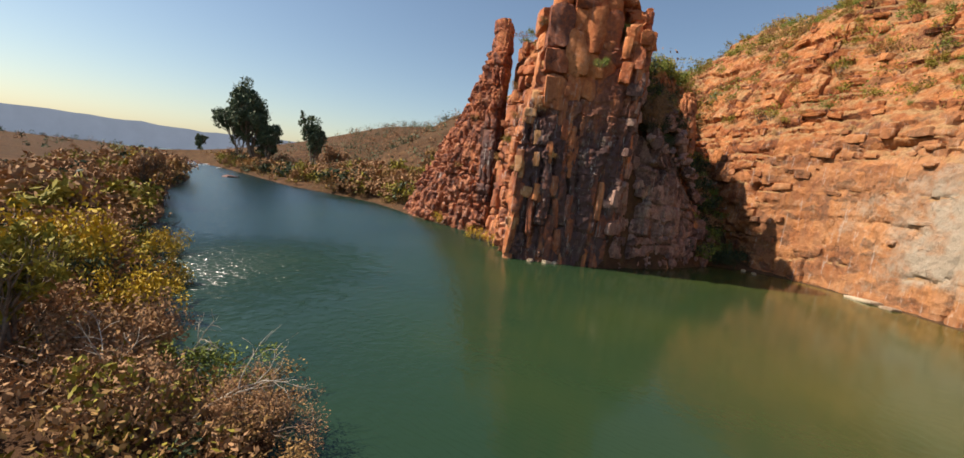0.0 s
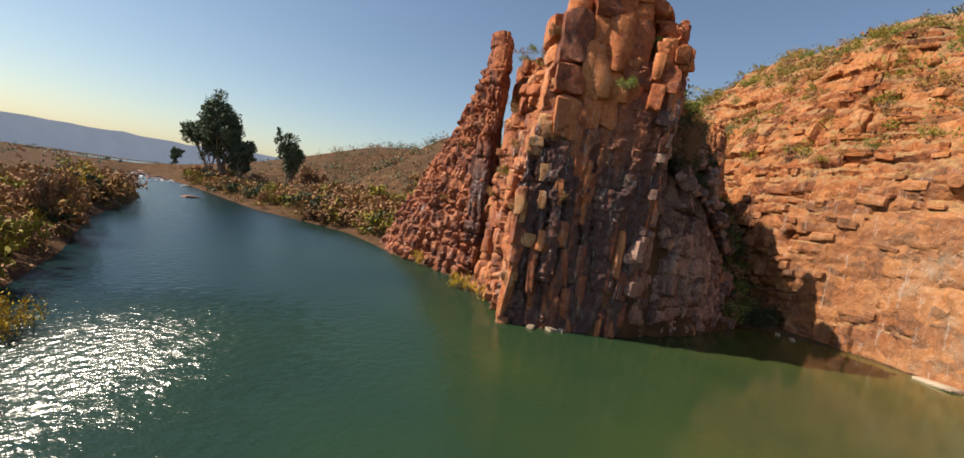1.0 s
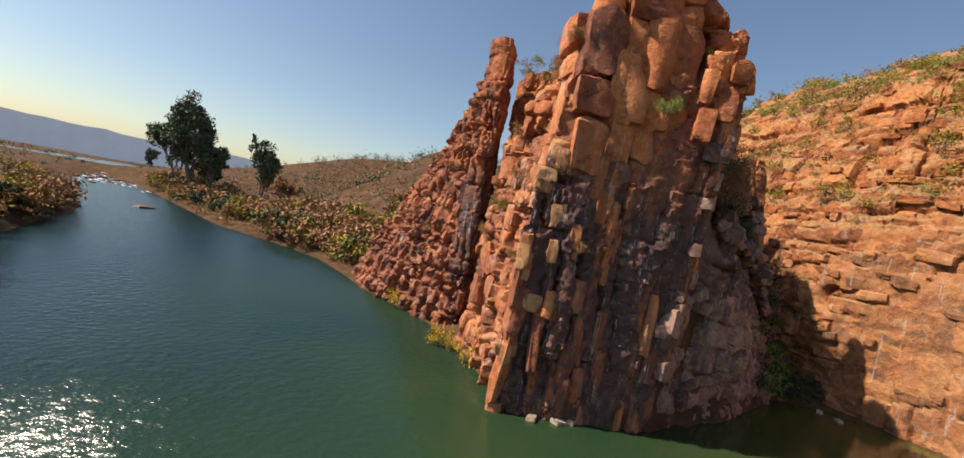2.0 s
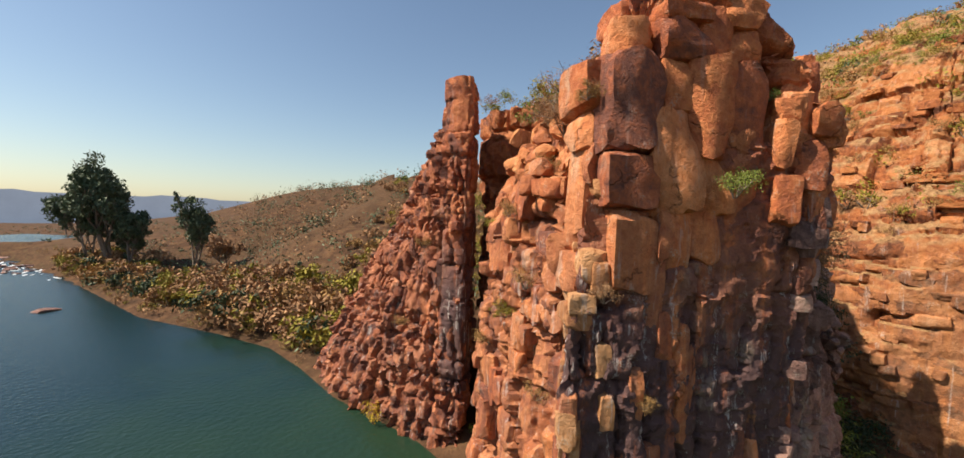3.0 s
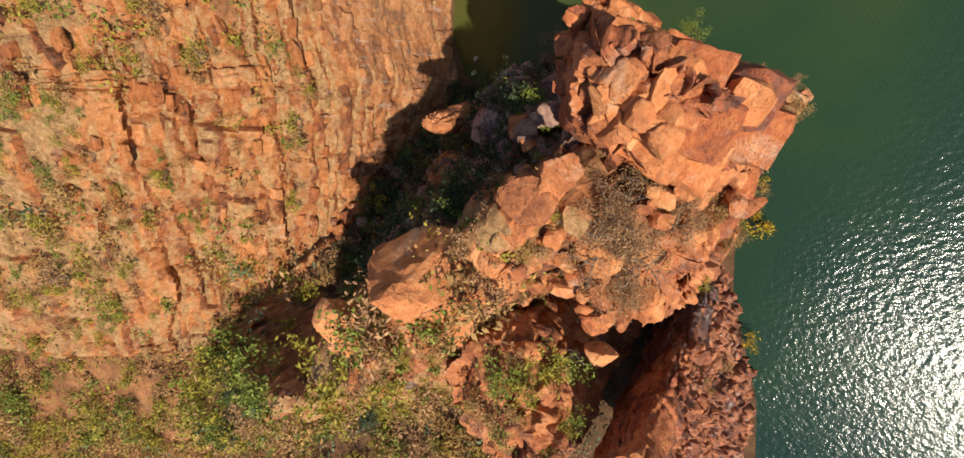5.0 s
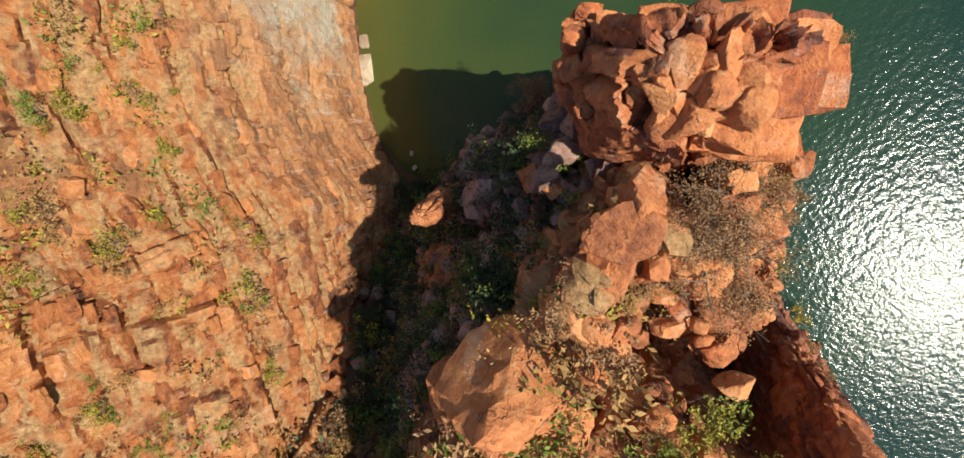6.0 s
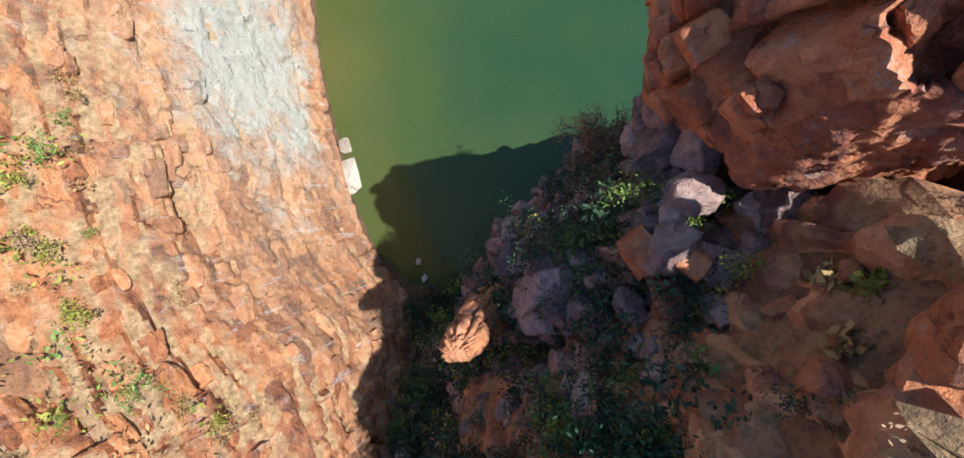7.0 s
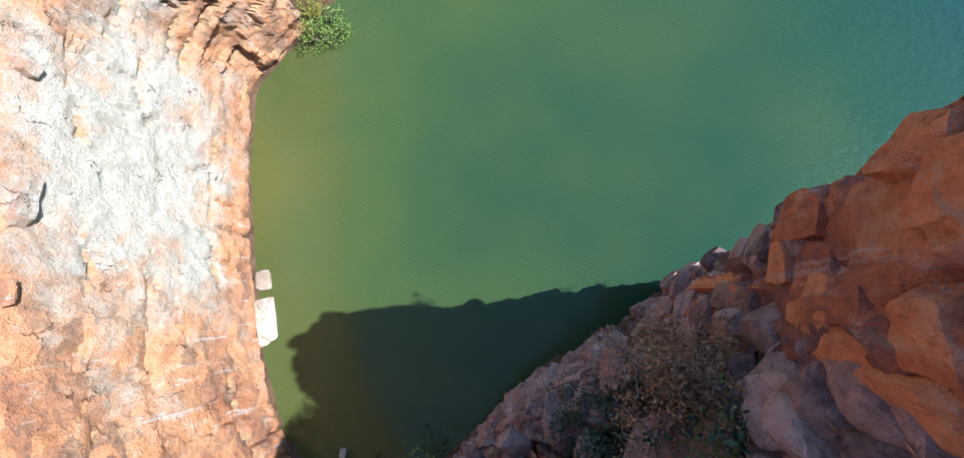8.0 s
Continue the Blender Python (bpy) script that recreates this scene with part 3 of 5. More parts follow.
# the tower: narrow ribs below, massive joint blocks above
TOWER_RINGS = [
    [(2.4, 36.1, -1), (5, 36.4, -1), (8, 37.1, -1), (11.4, 37.8, -1), (12.9, 39.8, -1), (11, 42.5, -1), (6, 42.4, -1), (3.4, 40.6, -1)],
    [(2.5, 35.9, 10), (5, 36.2, 10), (8, 36.8, 10), (12.0, 37.2, 10), (12.9, 39.6, 10), (10.8, 42.5, 10), (6, 42.4, 10), (3.4, 40.6, 10)],
    [(3.0, 36.3, 16.5), (5, 36.5, 16.5), (8, 36.9, 16.5), (12.3, 36.7, 16.5), (12.8, 39.5, 17), (10.8, 42.3, 17), (6, 42.2, 17), (3.5, 40, 16.5)],
    [(4.1, 37.2, 20.0), (5.2, 36.8, 20.4), (8, 37.0, 20.6), (12.7, 36.5, 20.2), (12.8, 39.0, 20.6), (10.4, 42.2, 21), (6, 42, 21), (3.5, 39.6, 20.6)],
    [(4.8, 37.2, 22.6), (5.8, 37.0, 23.0), (8, 37.2, 23.2), (12.0, 36.9, 22.4), (12.0, 38.8, 22.4), (10.0, 41.6, 22.8), (6.2, 41.4, 22.8), (4.2, 39.4, 23.0)],
    [(5.1, 36.9, 25.4), (6.2, 36.7, 25.6), (8, 36.8, 25.7), (9.9, 37.6, 25.5), (10.2, 39.1, 25.0), (9.4, 40.9, 24.3), (6.6, 40.8, 24.3), (5.3, 39.2, 25.0)],
]


def tower_relief(u, z, p):
    ribs = joints(u, z, 5.0, 0.9, 3, 0.20, 0.34, 0.11)
    massive = joints(u, z + 0.03 * u, 2.1, 2.3, 11, 0.46, 0.85, 0.2)
    t = sstep(11.5, 14.5, z + 1.6 * fbm(u, z, 0.5, 2) - 0.6 * (p[..., 0] - 4))
    chimney = 0.9 * np.exp(-(((p[..., 0] - 7.5 + 0.2 * np.sin(z)) / 0.38) ** 2)) * sstep(14, 18, z) * (p[..., 1] < 38.5)
    return ribs * (1 - t) + massive * t + joints(u, z, 0.8, 0.55, 19, 0.05, 0.10, 0.06) - chimney + 0.10 * fbm(u, z, 3.1, 7, 3)


def crag_top(x, y):
    return joints(x + 0.3 * y, y, 1.3, 1.2, 23, 0.5, 0.7, 0.16) + 0.2 * fbm(x, y, 1.9, 4)


tower = thing("rock_tower", (6.5, 38, 0), "tall jointed red quartzite tower standing in the pool", "rock")
P, N = ring_rock("rock_face", TOWER_RINGS, 0.13, tower_relief, crag_top, MAT_TOWER_FACE, tower)
items = studs(rng, P, N, 60, lambda p: p[2] < 15 and p[1] < 41, SET_TOWER, lambda p: (rng.uniform(0.5, 0.9), rng.uniform(0.6, 1.0), rng.uniform(1.4, 4.2)), 0.22)
items += studs(rng, P, N, 22, lambda p: p[0] < 4.4 and 3 < p[2] < 18 and p[1] < 38.5, SET_TAN, lambda p: (rng.uniform(0.6, 1.3), rng.uniform(0.7, 1.1), rng.uniform(0.6, 1.6)), 0.2)
items += studs(rng, P, N, 60, lambda p: p[0] > 11.3 and 3 < p[2] < 17, SET_GREY, lambda p: (rng.uniform(0.6, 1.5), rng.uniform(0.7, 1.2), rng.uniform(0.6, 1.6)), 0.4)
items += studs(rng, P, N, 46, lambda p: p[0] > 10.6 and 16 < p[2] < 22.5, SET_TOWER, lambda p: (rng.uniform(0.5, 1.2), rng.uniform(0.6, 1.0), rng.uniform(0.7, 1.9)), 0.4)
for k in range(34):
    a, r = k * 2.4, (k / 34) ** 0.5
    x, y = 7.5 + 2.1 * r * math.cos(a), 38.7 + 1.6 * r * math.sin(a)
    q = rng.uniform(0.8, 1.25) if k % 3 else rng.uniform(0.5, 0.8)
    items.append((rng.choice(SET_BOULDER), trs(x, y, 24.9 - 0.25 * max(0, y - 39) - 1.1 * max(0.0, r - 0.6) + rng.uniform(-0.3, 0.4), q * rng.uniform(1.0, 1.5), q, q * rng.uniform(0.7, 1.0), rng.uniform(0, 6.3), (rng.gauss(0, 0.3), rng.gauss(0, 0.3)))))
# the head: stacked joint blocks with through-running beds
HEAD_PLAN = [(4.5, 37.2), (5.4, 36.6), (8, 36.8), (9.9, 37.2), (10.3, 39), (9.4, 40.8), (6, 40.8), (3.6, 39.4), (3.2, 38.0)]


def head_top(x, y):
    return 24.3 - 1.5 * max(0.0, 5.3 - x) - 0.8 * max(0.0, x - 9.2) - 0.4 * max(0.0, y - 39.5)


items += columns(rng, HEAD_PLAN, 1.4, head_top, lambda x, y: 13.2 + 0.3 * (x - 3), SET_TOWER, (1.5, 2.2), 0.09, 0.07, 1.2, 0.17, 0.03, [15.0, 16.8, 18.9, 20.4, 22.3, 23.7, 24.9])
lay(tower, items, MAT_TOWER_FILL)

# lower shoulder east of it
SHOULDER_PLAN = [(12.0, 38.6), (13.6, 39.7), (15.6, 41.0), (18.3, 42.8), (20.6, 45.4), (22.6, 49.0), (18, 50), (13, 46), (11, 42)]


def shoulder_top(x, y):
    return 17.0 - 1.25 * (x - 11.6) + 0.5 * (y - 42) + 4.5 * math.exp(-((x - 17) ** 2 + (y - 45.4) ** 2) / 6) + 3.0 * max(0.0, min(1.0, (14.2 - x) / 2.0))


def shoulder_relief(u, z, p):
    split = 1.6 * np.exp(-(((p[..., 0] - 14.0) / 0.7) ** 2)) * (p[..., 1] < 41) * sstep(3, 8, z)
    return joints(u, z, 3.2, 1.0, 91, 0.30, 0.45, 0.13) + joints(u, z, 1.2, 1.4, 93, 0.22, 0.3, 0.1) + 0.12 * fbm(u, z, 2.2, 94, 3) - split


shoulder = thing("rock_shoulder", (16, 44, 0), "shaded stepped quartzite shoulder below the tower", "rock")
ring_rock("rock_face", [[(x + k * (15.5 - x), y + k * (43.8 - y), -0.8 + (shoulder_top(x, y) + 0.3) * f) for x, y in SHOULDER_PLAN] for f, k in ((0, 0.0), (0.5, 0.02), (0.85, 0.05), (1.0, 0.12))], 0.17, shoulder_relief, crag_top, MAT_GREY_FACE, shoulder)
items = []
while len(items) < 280:
    x, y = rng.uniform(11.5, 22), rng.uniform(38.3, 49.5)
    if inside(np.array(x), np.array(y), SHOULDER_PLAN):
        q = rng.uniform(0.3, 0.8) if len(items) % 4 else rng.uniform(0.8, 1.5)
        items.append((rng.choice(SET_GREY_STONE), trs(x, y, shoulder_top(x, y) + 0.05 * q, q * rng.uniform(1.0, 1.5), q, q * rng.uniform(0.7, 1.1), rng.uniform(0, 6.3), (rng.gauss(0, 0.3), rng.gauss(0, 0.3)))))
lay(shoulder, items, MAT_GREY_FILL, key=lambda it: -it[1].translation.z)

# one large orange block and its neighbours fallen from the tower
for x, y, z, sx, sy, sz, turn_, set_, label in ((12.9, 44.1, 19.6, 1.2, 1.3, 1.5, 0.7, SET_TOWER, "large orange boulder with a shaded purple side"), (12.2, 45.3, 20.0, 0.9, 1.2, 0.9, 0.3, SET_TOWER, "cracked orange boulder leaning on its neighbour"), (11.7, 44.2, 20.6, 0.8, 0.8, 0.6, 1.0, SET_TOWER, "cracked orange boulder leaning on its neighbour"), (14.0, 45.4, 17.7, 0.9, 0.7, 0.8, 0.2, SET_GREY_STONE, "pale purple-grey boulder beside bushes in the gully"), (15.6, 43.5, 14.9, 0.9, 0.7, 1.0, 1.2, SET_GREY_STONE, "pale purple-grey boulder beside bushes in the gully")):
    block = new("boulder", set_[3])
    block.matrix_basis = trs(x, y, z, sx, sy, sz, turn_, (0.2, -0.15))
    tagged(block, label, "rock", "fallen boulders")

# lone pillar whose head stands in the sun
pillar = thing("rock_pillar", (19.4, 48.2, 0), "lone orange rock pillar rising out of the shaded gully", "rock")
PILLAR = [[(19.4 + r * math.cos(a) + lean, 48.2 + 0.8 * r * math.sin(a), z) for a in np.arange(0, 6.2, 0.785)] for z, r, lean in ((1, 1.9, 0.3), (9, 1.4, 0.1), (14, 1.2, 0), (17.2, 0.95, -0.15), (18.7, 0.55, -0.2))]
ring_rock("rock_face", PILLAR, 0.14, lambda u, z, p: joints(u, z, 1.1, 0.8, 41, 0.16, 0.2), lambda x, y: 0.1 * fbm(x, y, 2.0, 3), MAT_RIDGE_FACE, pillar)

# buttress between tower and pinnacle
BUTTRESS_PLAN = [(2.9, 37.8), (1.9, 39.6), (0.9, 42.5), (-0.9, 46.2), (-0.5, 49.2), (3.2, 50.0), (7, 47), (5.5, 41.0)]
buttress = thing("rock_buttress", (1.5, 45, 0), "orange ledged quartzite buttress with dry shrubs", "rock")
def buttress_top(x, y):
    return 17.0 + 1.3 * (x - 0.5) + 0.25 * (y - 44)


def buttress_ring(f):
    inset = 0.14 * f
    return [(x + (3.0 - x) * inset, y + (44.5 - y) * inset, -0.8 + (min(23.0, buttress_top(x, y)) + 0.8) * f) for x, y in BUTTRESS_PLAN[::-1]]


def buttress_relief(u, z, p):
    return joints(u, z + 0.1 * u, 1.3, 1.1, 31, 0.38, 0.42, 0.12) + joints(u, z, 3.8, 2.2, 33, 0.30, 0.3, 0.2) + joints(u, z, 0.5, 0.5, 35, 0.06, 0.1, 0.06)


P, N = ring_rock("rock_face", [buttress_ring(f) for f in (0, 0.5, 0.85, 1.0)], 0.16, buttress_relief, crag_top, MAT_RIDGE_FACE, buttress)
items = studs(rng, P, N, 80, lambda p: p[2] > 1, SET_TOWER, lambda p: (rng.uniform(0.6, 1.7), rng.uniform(0.7, 1.2), rng.uniform(0.7, 2.2)), 0.3)
for k in range(46):
    x, y = rng.uniform(1.5, 6.0), rng.uniform(40.5, 49)
    if inside(np.array(x), np.array(y), BUTTRESS_PLAN):
        q = rng.uniform(0.5, 1.3)
        items.append((rng.choice(SET_STONE), trs(x, y, min(23, buttress_top(x, y)) + 0.1, q * 1.3, q, q * 0.8, rng.uniform(0, 6.3), (rng.gauss(0, 0.3), rng.gauss(0, 0.3)))))
lay(buttress, items, MAT_TOWER_FILL)

CLEFT_BACK = [(-0.4, 55.0), (2.5, 52.4), (6.5, 52.0), (8, 57), (2, 60), (-0.8, 58.5)]
ring_rock("rock_face", [[(x, y, z) for x, y in CLEFT_BACK] for z in (2, 14, 24.6)], 0.2, buttress_relief, crag_top, MAT_RIDGE_FACE, buttress)

# pinnacle wall beyond the cleft
PINNACLE_PLAN = [(-1.7, 49.6), (-5, 51.2), (-12.5, 57.6), (-18, 64.5), (-13, 69), (-6, 67), (-2.4, 60), (-0.9, 54)]


pinnacle = thing("rock_pinnacle", (-5, 54, 0), "rough dark red pinnacle wall split from the buttress", "rock")
PINNACLE_CREST = [(-2.4, 50.2, 24.6), (-3.2, 51.4, 24.4), (-4.6, 57, 22.8), (-6.2, 63, 19.5), (-6.4, 64.5, 19), (-6, 64.5, 19), (-4.0, 58, 22.5), (-2.0, 53.5, 24.2)]


def pinnacle_ring(f):
    return [(x + (a - x) * f, y + (b - y) * f, -0.8 + (c + 0.8) * f**0.8) for (x, y), (a, b, c) in zip(PINNACLE_PLAN, PINNACLE_CREST)][::-1]


def pinnacle_relief(u, z, p):
    return joints(u, z + 0.06 * u, 1.1, 0.85, 61, 0.32, 0.45, 0.12) + joints(u, z, 4.2, 1.7, 63, 0.42, 0.45, 0.18) + joints(u, z, 0.5, 0.45, 65, 0.08, 0.12, 0.06) + 0.15 * fbm(u, z, 1.3, 66)


P, N = ring_rock("rock_face", [pinnacle_ring(f) for f in (0, 0.5, 0.86, 0.93)], 0.17, pinnacle_relief, lambda x, y: 0.4 * fbm(x, y, 1.5, 5), MAT_RUBBLY_FACE, pinnacle)
items = studs(rng, P, N, 130, lambda p: 0 < p[2] < 22 and (p[0] < -2 or p[1] < 53), SET_RUBBLY, lambda p: (rng.uniform(0.5, 1.2), rng.uniform(0.6, 1.0), rng.uniform(0.5, 1.5)), 0.3)
FIN = [(-3.5, 50.6), (-2.7, 49.9), (-1.5, 49.6), (-0.9, 52), (-1.6, 56), (-3.2, 56)]
P, N = ring_rock("rock_face", [[(x + k * (-2.3 - x), y + 0.5 * k * (52 - y), z - 0.2 * (y - 50) * (z > 20)) for x, y in FIN] for z, k in ((4, 0.0), (14, 0.0), (23.2, 0.03), (25.7, 0.1))], 0.14, lambda u, z, p: joints(u, z, 2.2, 1.0, 67, 0.22, 0.4, 0.12) + joints(u, z, 0.7, 0.6, 69, 0.07, 0.12, 0.06), crag_top, MAT_TOWER_FACE, pinnacle)
lay(pinnacle, items, MAT_RUBBLY_FILL)

# boulders along the ridge
ridge_rocks = thing("rock_ridge", (9, 48, 23), "broken orange boulders along the ridge crest", "rock")
items = []
for i in range(150):
    t = rng.random()
    k = t * (len(RIDGE) - 2)
    a, b = RIDGE[int(k)], RIDGE[int(k) + 1]
    f = k - int(k)
    x, y = a[0] + (b[0] - a[0]) * f + rng.gauss(-0.6, 1.2 + 0.7 * (i % 3)), a[1] + (b[1] - a[1]) * f + rng.gauss(0, 1.4)
    s = rng.uniform(0.7, 1.3) if i % 6 == 0 else rng.uniform(0.25, 0.75)
    items.append((rng.choice(SET_STONE), trs(x, y, float(ground_h(x, y)) + 0.15 * s, s * 1.3, s, s, rng.uniform(0, 6.3), (rng.gauss(0, 0.2), rng.gauss(0, 0.2)))))
RX, RY = np.meshgrid(np.arange(5.5, 23, 0.2), np.arange(41.5, 72, 0.2))
RZ = ground_h(RX, RY)
RP = np.stack([RX, RY, RZ], -1)
RN = np.cross(np.gradient(RP, axis=1), np.gradient(RP, axis=0))
RN /= np.linalg.norm(RN, axis=-1, keepdims=True)
along, across = 0.35 * RX + 0.94 * RY, RZ * 0.9 + 0.5 * (0.94 * RX - 0.35 * RY)
crag = joints(along, across, 1.3, 1.5, 81, 0.34, 0.4, 0.13) + joints(along, across, 3.6, 3.0, 83, 0.5, 0.3, 0.2) + 0.15 * fbm(RX, RY, 1.3, 8)
RP = RP + RN * (crag + 0.25)[..., None]
RP[..., 2] = np.where(RZ > 4, RP[..., 2], RZ - 1.5)
crest = mesh_from("rock_face", (RP.reshape(-1, 3) - np.array(ridge_rocks.location)).tolist(), grid_faces(*RX.shape, False).tolist(), MAT_RIDGE_TOP, True)
crest.set_sharp_from_angle(angle=radians(38))
part("rock_face", crest, ridge_rocks)
for x, y, z, sx, sy, sz, tz in ((10.6, 51.8, 26.4, 4.6, 5.0, 5.2, 0.5), (8.6, 52.6, 25.4, 2.6, 3.4, 2.6, 0.9), (12.4, 54.0, 25.0, 3.4, 3.8, 3.6, 0.2), (8.4, 43.9, 26.0, 2.2, 1.9, 2.4, 0.3), (8.2, 42.6, 25.6, 1.6, 1.5, 1.8, 0.9),
                                (8.6, 45.6, 25.4, 1.9, 2.4, 1.6, 0.1), (9.4, 47.6, 25.4, 2.0, 2.4, 1.7, 0.6), (10.2, 49.6, 25.2, 1.5, 1.8, 1.4, 0.2), (3.2, 48.8, 22.3, 1.3, 1.6, 1.0, 0.4), (1.8, 50.4, 21.9, 1.5, 1.3, 1.1, 0.7),
                                (4.6, 52.5, 23.4, 1.6, 1.3, 1.1, 0.2), (13.2, 57.8, 26.6, 3.2, 3.6, 3.0, 0.8)):
    items.insert(0, (rng.choice(SET_BOULDER), trs(x, y, z, sx, sy, sz, tz, (rng.gauss(0, 0.2), rng.gauss(0, 0.2)))))
lay(ridge_rocks, items, MAT_TOWER_FILL)

# the cliff: a bedded face, upright over the water, then stepping back up the hill
cliff = thing("rock_cliff", (36, 40, 0), "high bedded orange cliff with a bleached face above the pool", "rock")
line = np.array([(34.5, 20.0)] + WALL[:9])
far_along = np.concatenate([[0], np.cumsum(np.hypot(*np.diff(line, axis=0).T))])
cu = np.arange(0, far_along[-1], 0.2)
base = np.stack([np.interp(cu, far_along, line[:, 0]), np.interp(cu, far_along, line[:, 1])], -1)
pad = np.pad(base, ((8, 8), (0, 0)), "edge")
base = sum(pad[q:q + len(base)] for q in range(17)) / 17
run = np.gradient(base, axis=0)
run = sum(np.pad(run, ((15, 15), (0, 0)), "edge")[q:q + len(run)] for q in range(31))
run /= np.linalg.norm(run, axis=1, keepdims=True)
back = np.stack([run[:, 1], -run[:, 0]], -1)
PROFILE = np.array([(0.2, -1.2), (0.5, 5), (0.9, 12), (1.5, 15.5), (9.7, 29.5), (15, 33), (30, 38.2), (52, 43)])
arc = np.concatenate([[0], np.cumsum(np.hypot(*np.diff(PROFILE, axis=0).T))])
cv = np.concatenate([np.arange(0, 33, 0.19), np.arange(33, arc[-1], 0.32)])
pe, pz = np.interp(cv, arc, PROFILE[:, 0]), np.interp(cv, arc, PROFILE[:, 1])
CX = base[None, :, 0] + back[None, :, 0] * pe[:, None]
CY = base[None, :, 1] + back[None, :, 1] * pe[:, None]
fade = sstep(16, 26, CY + 0.2 * (CX - 38))
CZ = np.where(pz[:, None] > 0, pz[:, None] * fade, pz[:, None]) * (1 + 0.10 * sstep(52, 76, CY) * sstep(10, 25, pz)[:, None])
CZ = np.where((pe > 4.6)[:, None], np.maximum(CZ + 1.2 * fbm(CX, CY, 0.16, 5, 3) * sstep(3, 10, pe)[:, None], ground_h(CX, CY) + 0.12), CZ)
CZ = np.where((pe > 0.4)[:, None] & (CY > 57), np.maximum(CZ, ground_h(CX, CY) + 0.35), CZ)
CP = np.stack([CX, CY, CZ], -1)
CN = np.cross(np.gradient(CP, axis=1), np.gradient(CP, axis=0))
CN /= np.linalg.norm(CN, axis=-1, keepdims=True) + 1e-9
CN *= np.where((CN[..., :2] * back[None]).sum(-1) > 0, -1.0, 1.0)[..., None]
CU = np.broadcast_to(cu, CX.shape)
dip = CZ + 0.05 * CU
calm = sstep(16, 12, CZ + 2.5 * fbm(CU, CZ, 0.3, 6)) * sstep(24, 29, CY) * sstep(54, 48, CY)
rough = joints(CU + 0.5 * fbm(CU, CZ, 0.22, 71), dip + 0.7 * fbm(CU, CZ, 0.17, 72), 1.25, 2.3, 51, 0.24, 0.24, 0.10) + joints(CU, dip + 0.6 * fbm(CU, CZ, 0.2, 73), 3.3, 4.6, 53, 0.42, 0.34, 0.2) + 0.16 * fbm(CU, 1.5 * CZ, 0.9, 74)
even = joints(CU + 0.6 * fbm(CU, CZ, 0.3, 75), dip + 0.8 * fbm(CU, CZ, 0.25, 76), 4.2, 2.4, 57, 0.09, 0.22, 0.09) + 0.09 * fbm(CU, CZ, 0.7, 77)
lift = (rough * (1 - calm) + even * calm) * (1 - 0.55 * sstep(16, 36, pe))[:, None] + 0.06 * fbm(CU, dip, 2.7, 9, 3)
CP = CP + CN * lift[..., None]
face = mesh_from("rock_face", (CP.reshape(-1, 3) - np.array(cliff.location)).tolist(), grid_faces(*CX.shape, False).tolist(), MAT_CLIFF_FACE, True)
face.set_sharp_from_angle(angle=radians(38))
part("rock_face", face, cliff)
flat_n = CN * np.array([1, 1, 0])
flat_n /= np.linalg.norm(flat_n, axis=-1, keepdims=True) + 1e-9
items = studs(rng, CP, flat_n, 240, lambda p: 2 < p[2] < 33 and 25 < p[1] < 66 and (p[2] > 12 or p[1] > 46 or rng.random() < 0.12), SET_CLIFF, lambda p: (rng.uniform(0.7, 2.4), rng.uniform(0.8, 1.6), rng.uniform(0.35, 0.95)), 0.4)
lay(cliff, items, MAT_TOWER_FILL)


# ---------------------------------------------------------------- plants
def leaf_cloud(name, rnd, centres, per, spread_, size, material, droop=0.0):
    """Many small four-sided leaves round the given centres (x, y, z, radius)."""
    c = np.repeat(np.array([q[:3] for q in centres]), per, axis=0)
    r = np.repeat(np.array([q[3] for q in centres]), per)
    n = len(c)
    d = rnd.normal(size=(n, 3))
    d /= np.linalg.norm(d, axis=1)[:, None]
    c = c + d * (r * rnd.random(n) ** 0.45)[:, None] * spread_
    a = rnd.normal(size=(n, 3))
    a[:, 2] -= droop
    a /= np.linalg.norm(a, axis=1)[:, None]
    b = np.cross(a, rnd.normal(size=(n, 3)))
    b /= np.linalg.norm(b, axis=1)[:, None] + 1e-9
    s_ = size * rnd.uniform(0.6, 1.4, n)[:, None]
    v = np.stack([c - a * s_, c + b * s_ * 0.45, c + a * s_, c - b * s_ * 0.45], 1).reshape(-1, 3)
    f = np.arange(4 * n).reshape(-1, 4)
    return mesh_from(name, v.tolist(), f.tolist(), material)


def twig_mesh(name, limbs, material, sides=5):
    """Tapered limbs, each a list of (point, radius)."""
    vs, fs = [], []
    for limb in limbs:
        start = len(vs)
        for i, (p, r) in enumerate(limb):
            ahead = (limb[min(i + 1, len(limb) - 1)][0] - limb[max(i - 1, 0)][0]).normalized()
            u = ahead.orthogonal().normalized()
            w = ahead.cross(u)
            for q in range(sides):
                t = 2 * math.pi * q / sides
                vs.append(p + (u * math.cos(t) + w * math.sin(t)) * r)
        for i in range(len(limb) - 1):
            for q in range(sides):
                a, b = start + i * sides + q, start + i * sides + (q + 1) % sides
                fs.append((a, b, b + sides, a + sides))
        fs.append(tuple(start + (len(limb) - 1) * sides + q for q in range(sides)))
    return mesh_from(name, [tuple(v) for v in vs], fs, material, True)


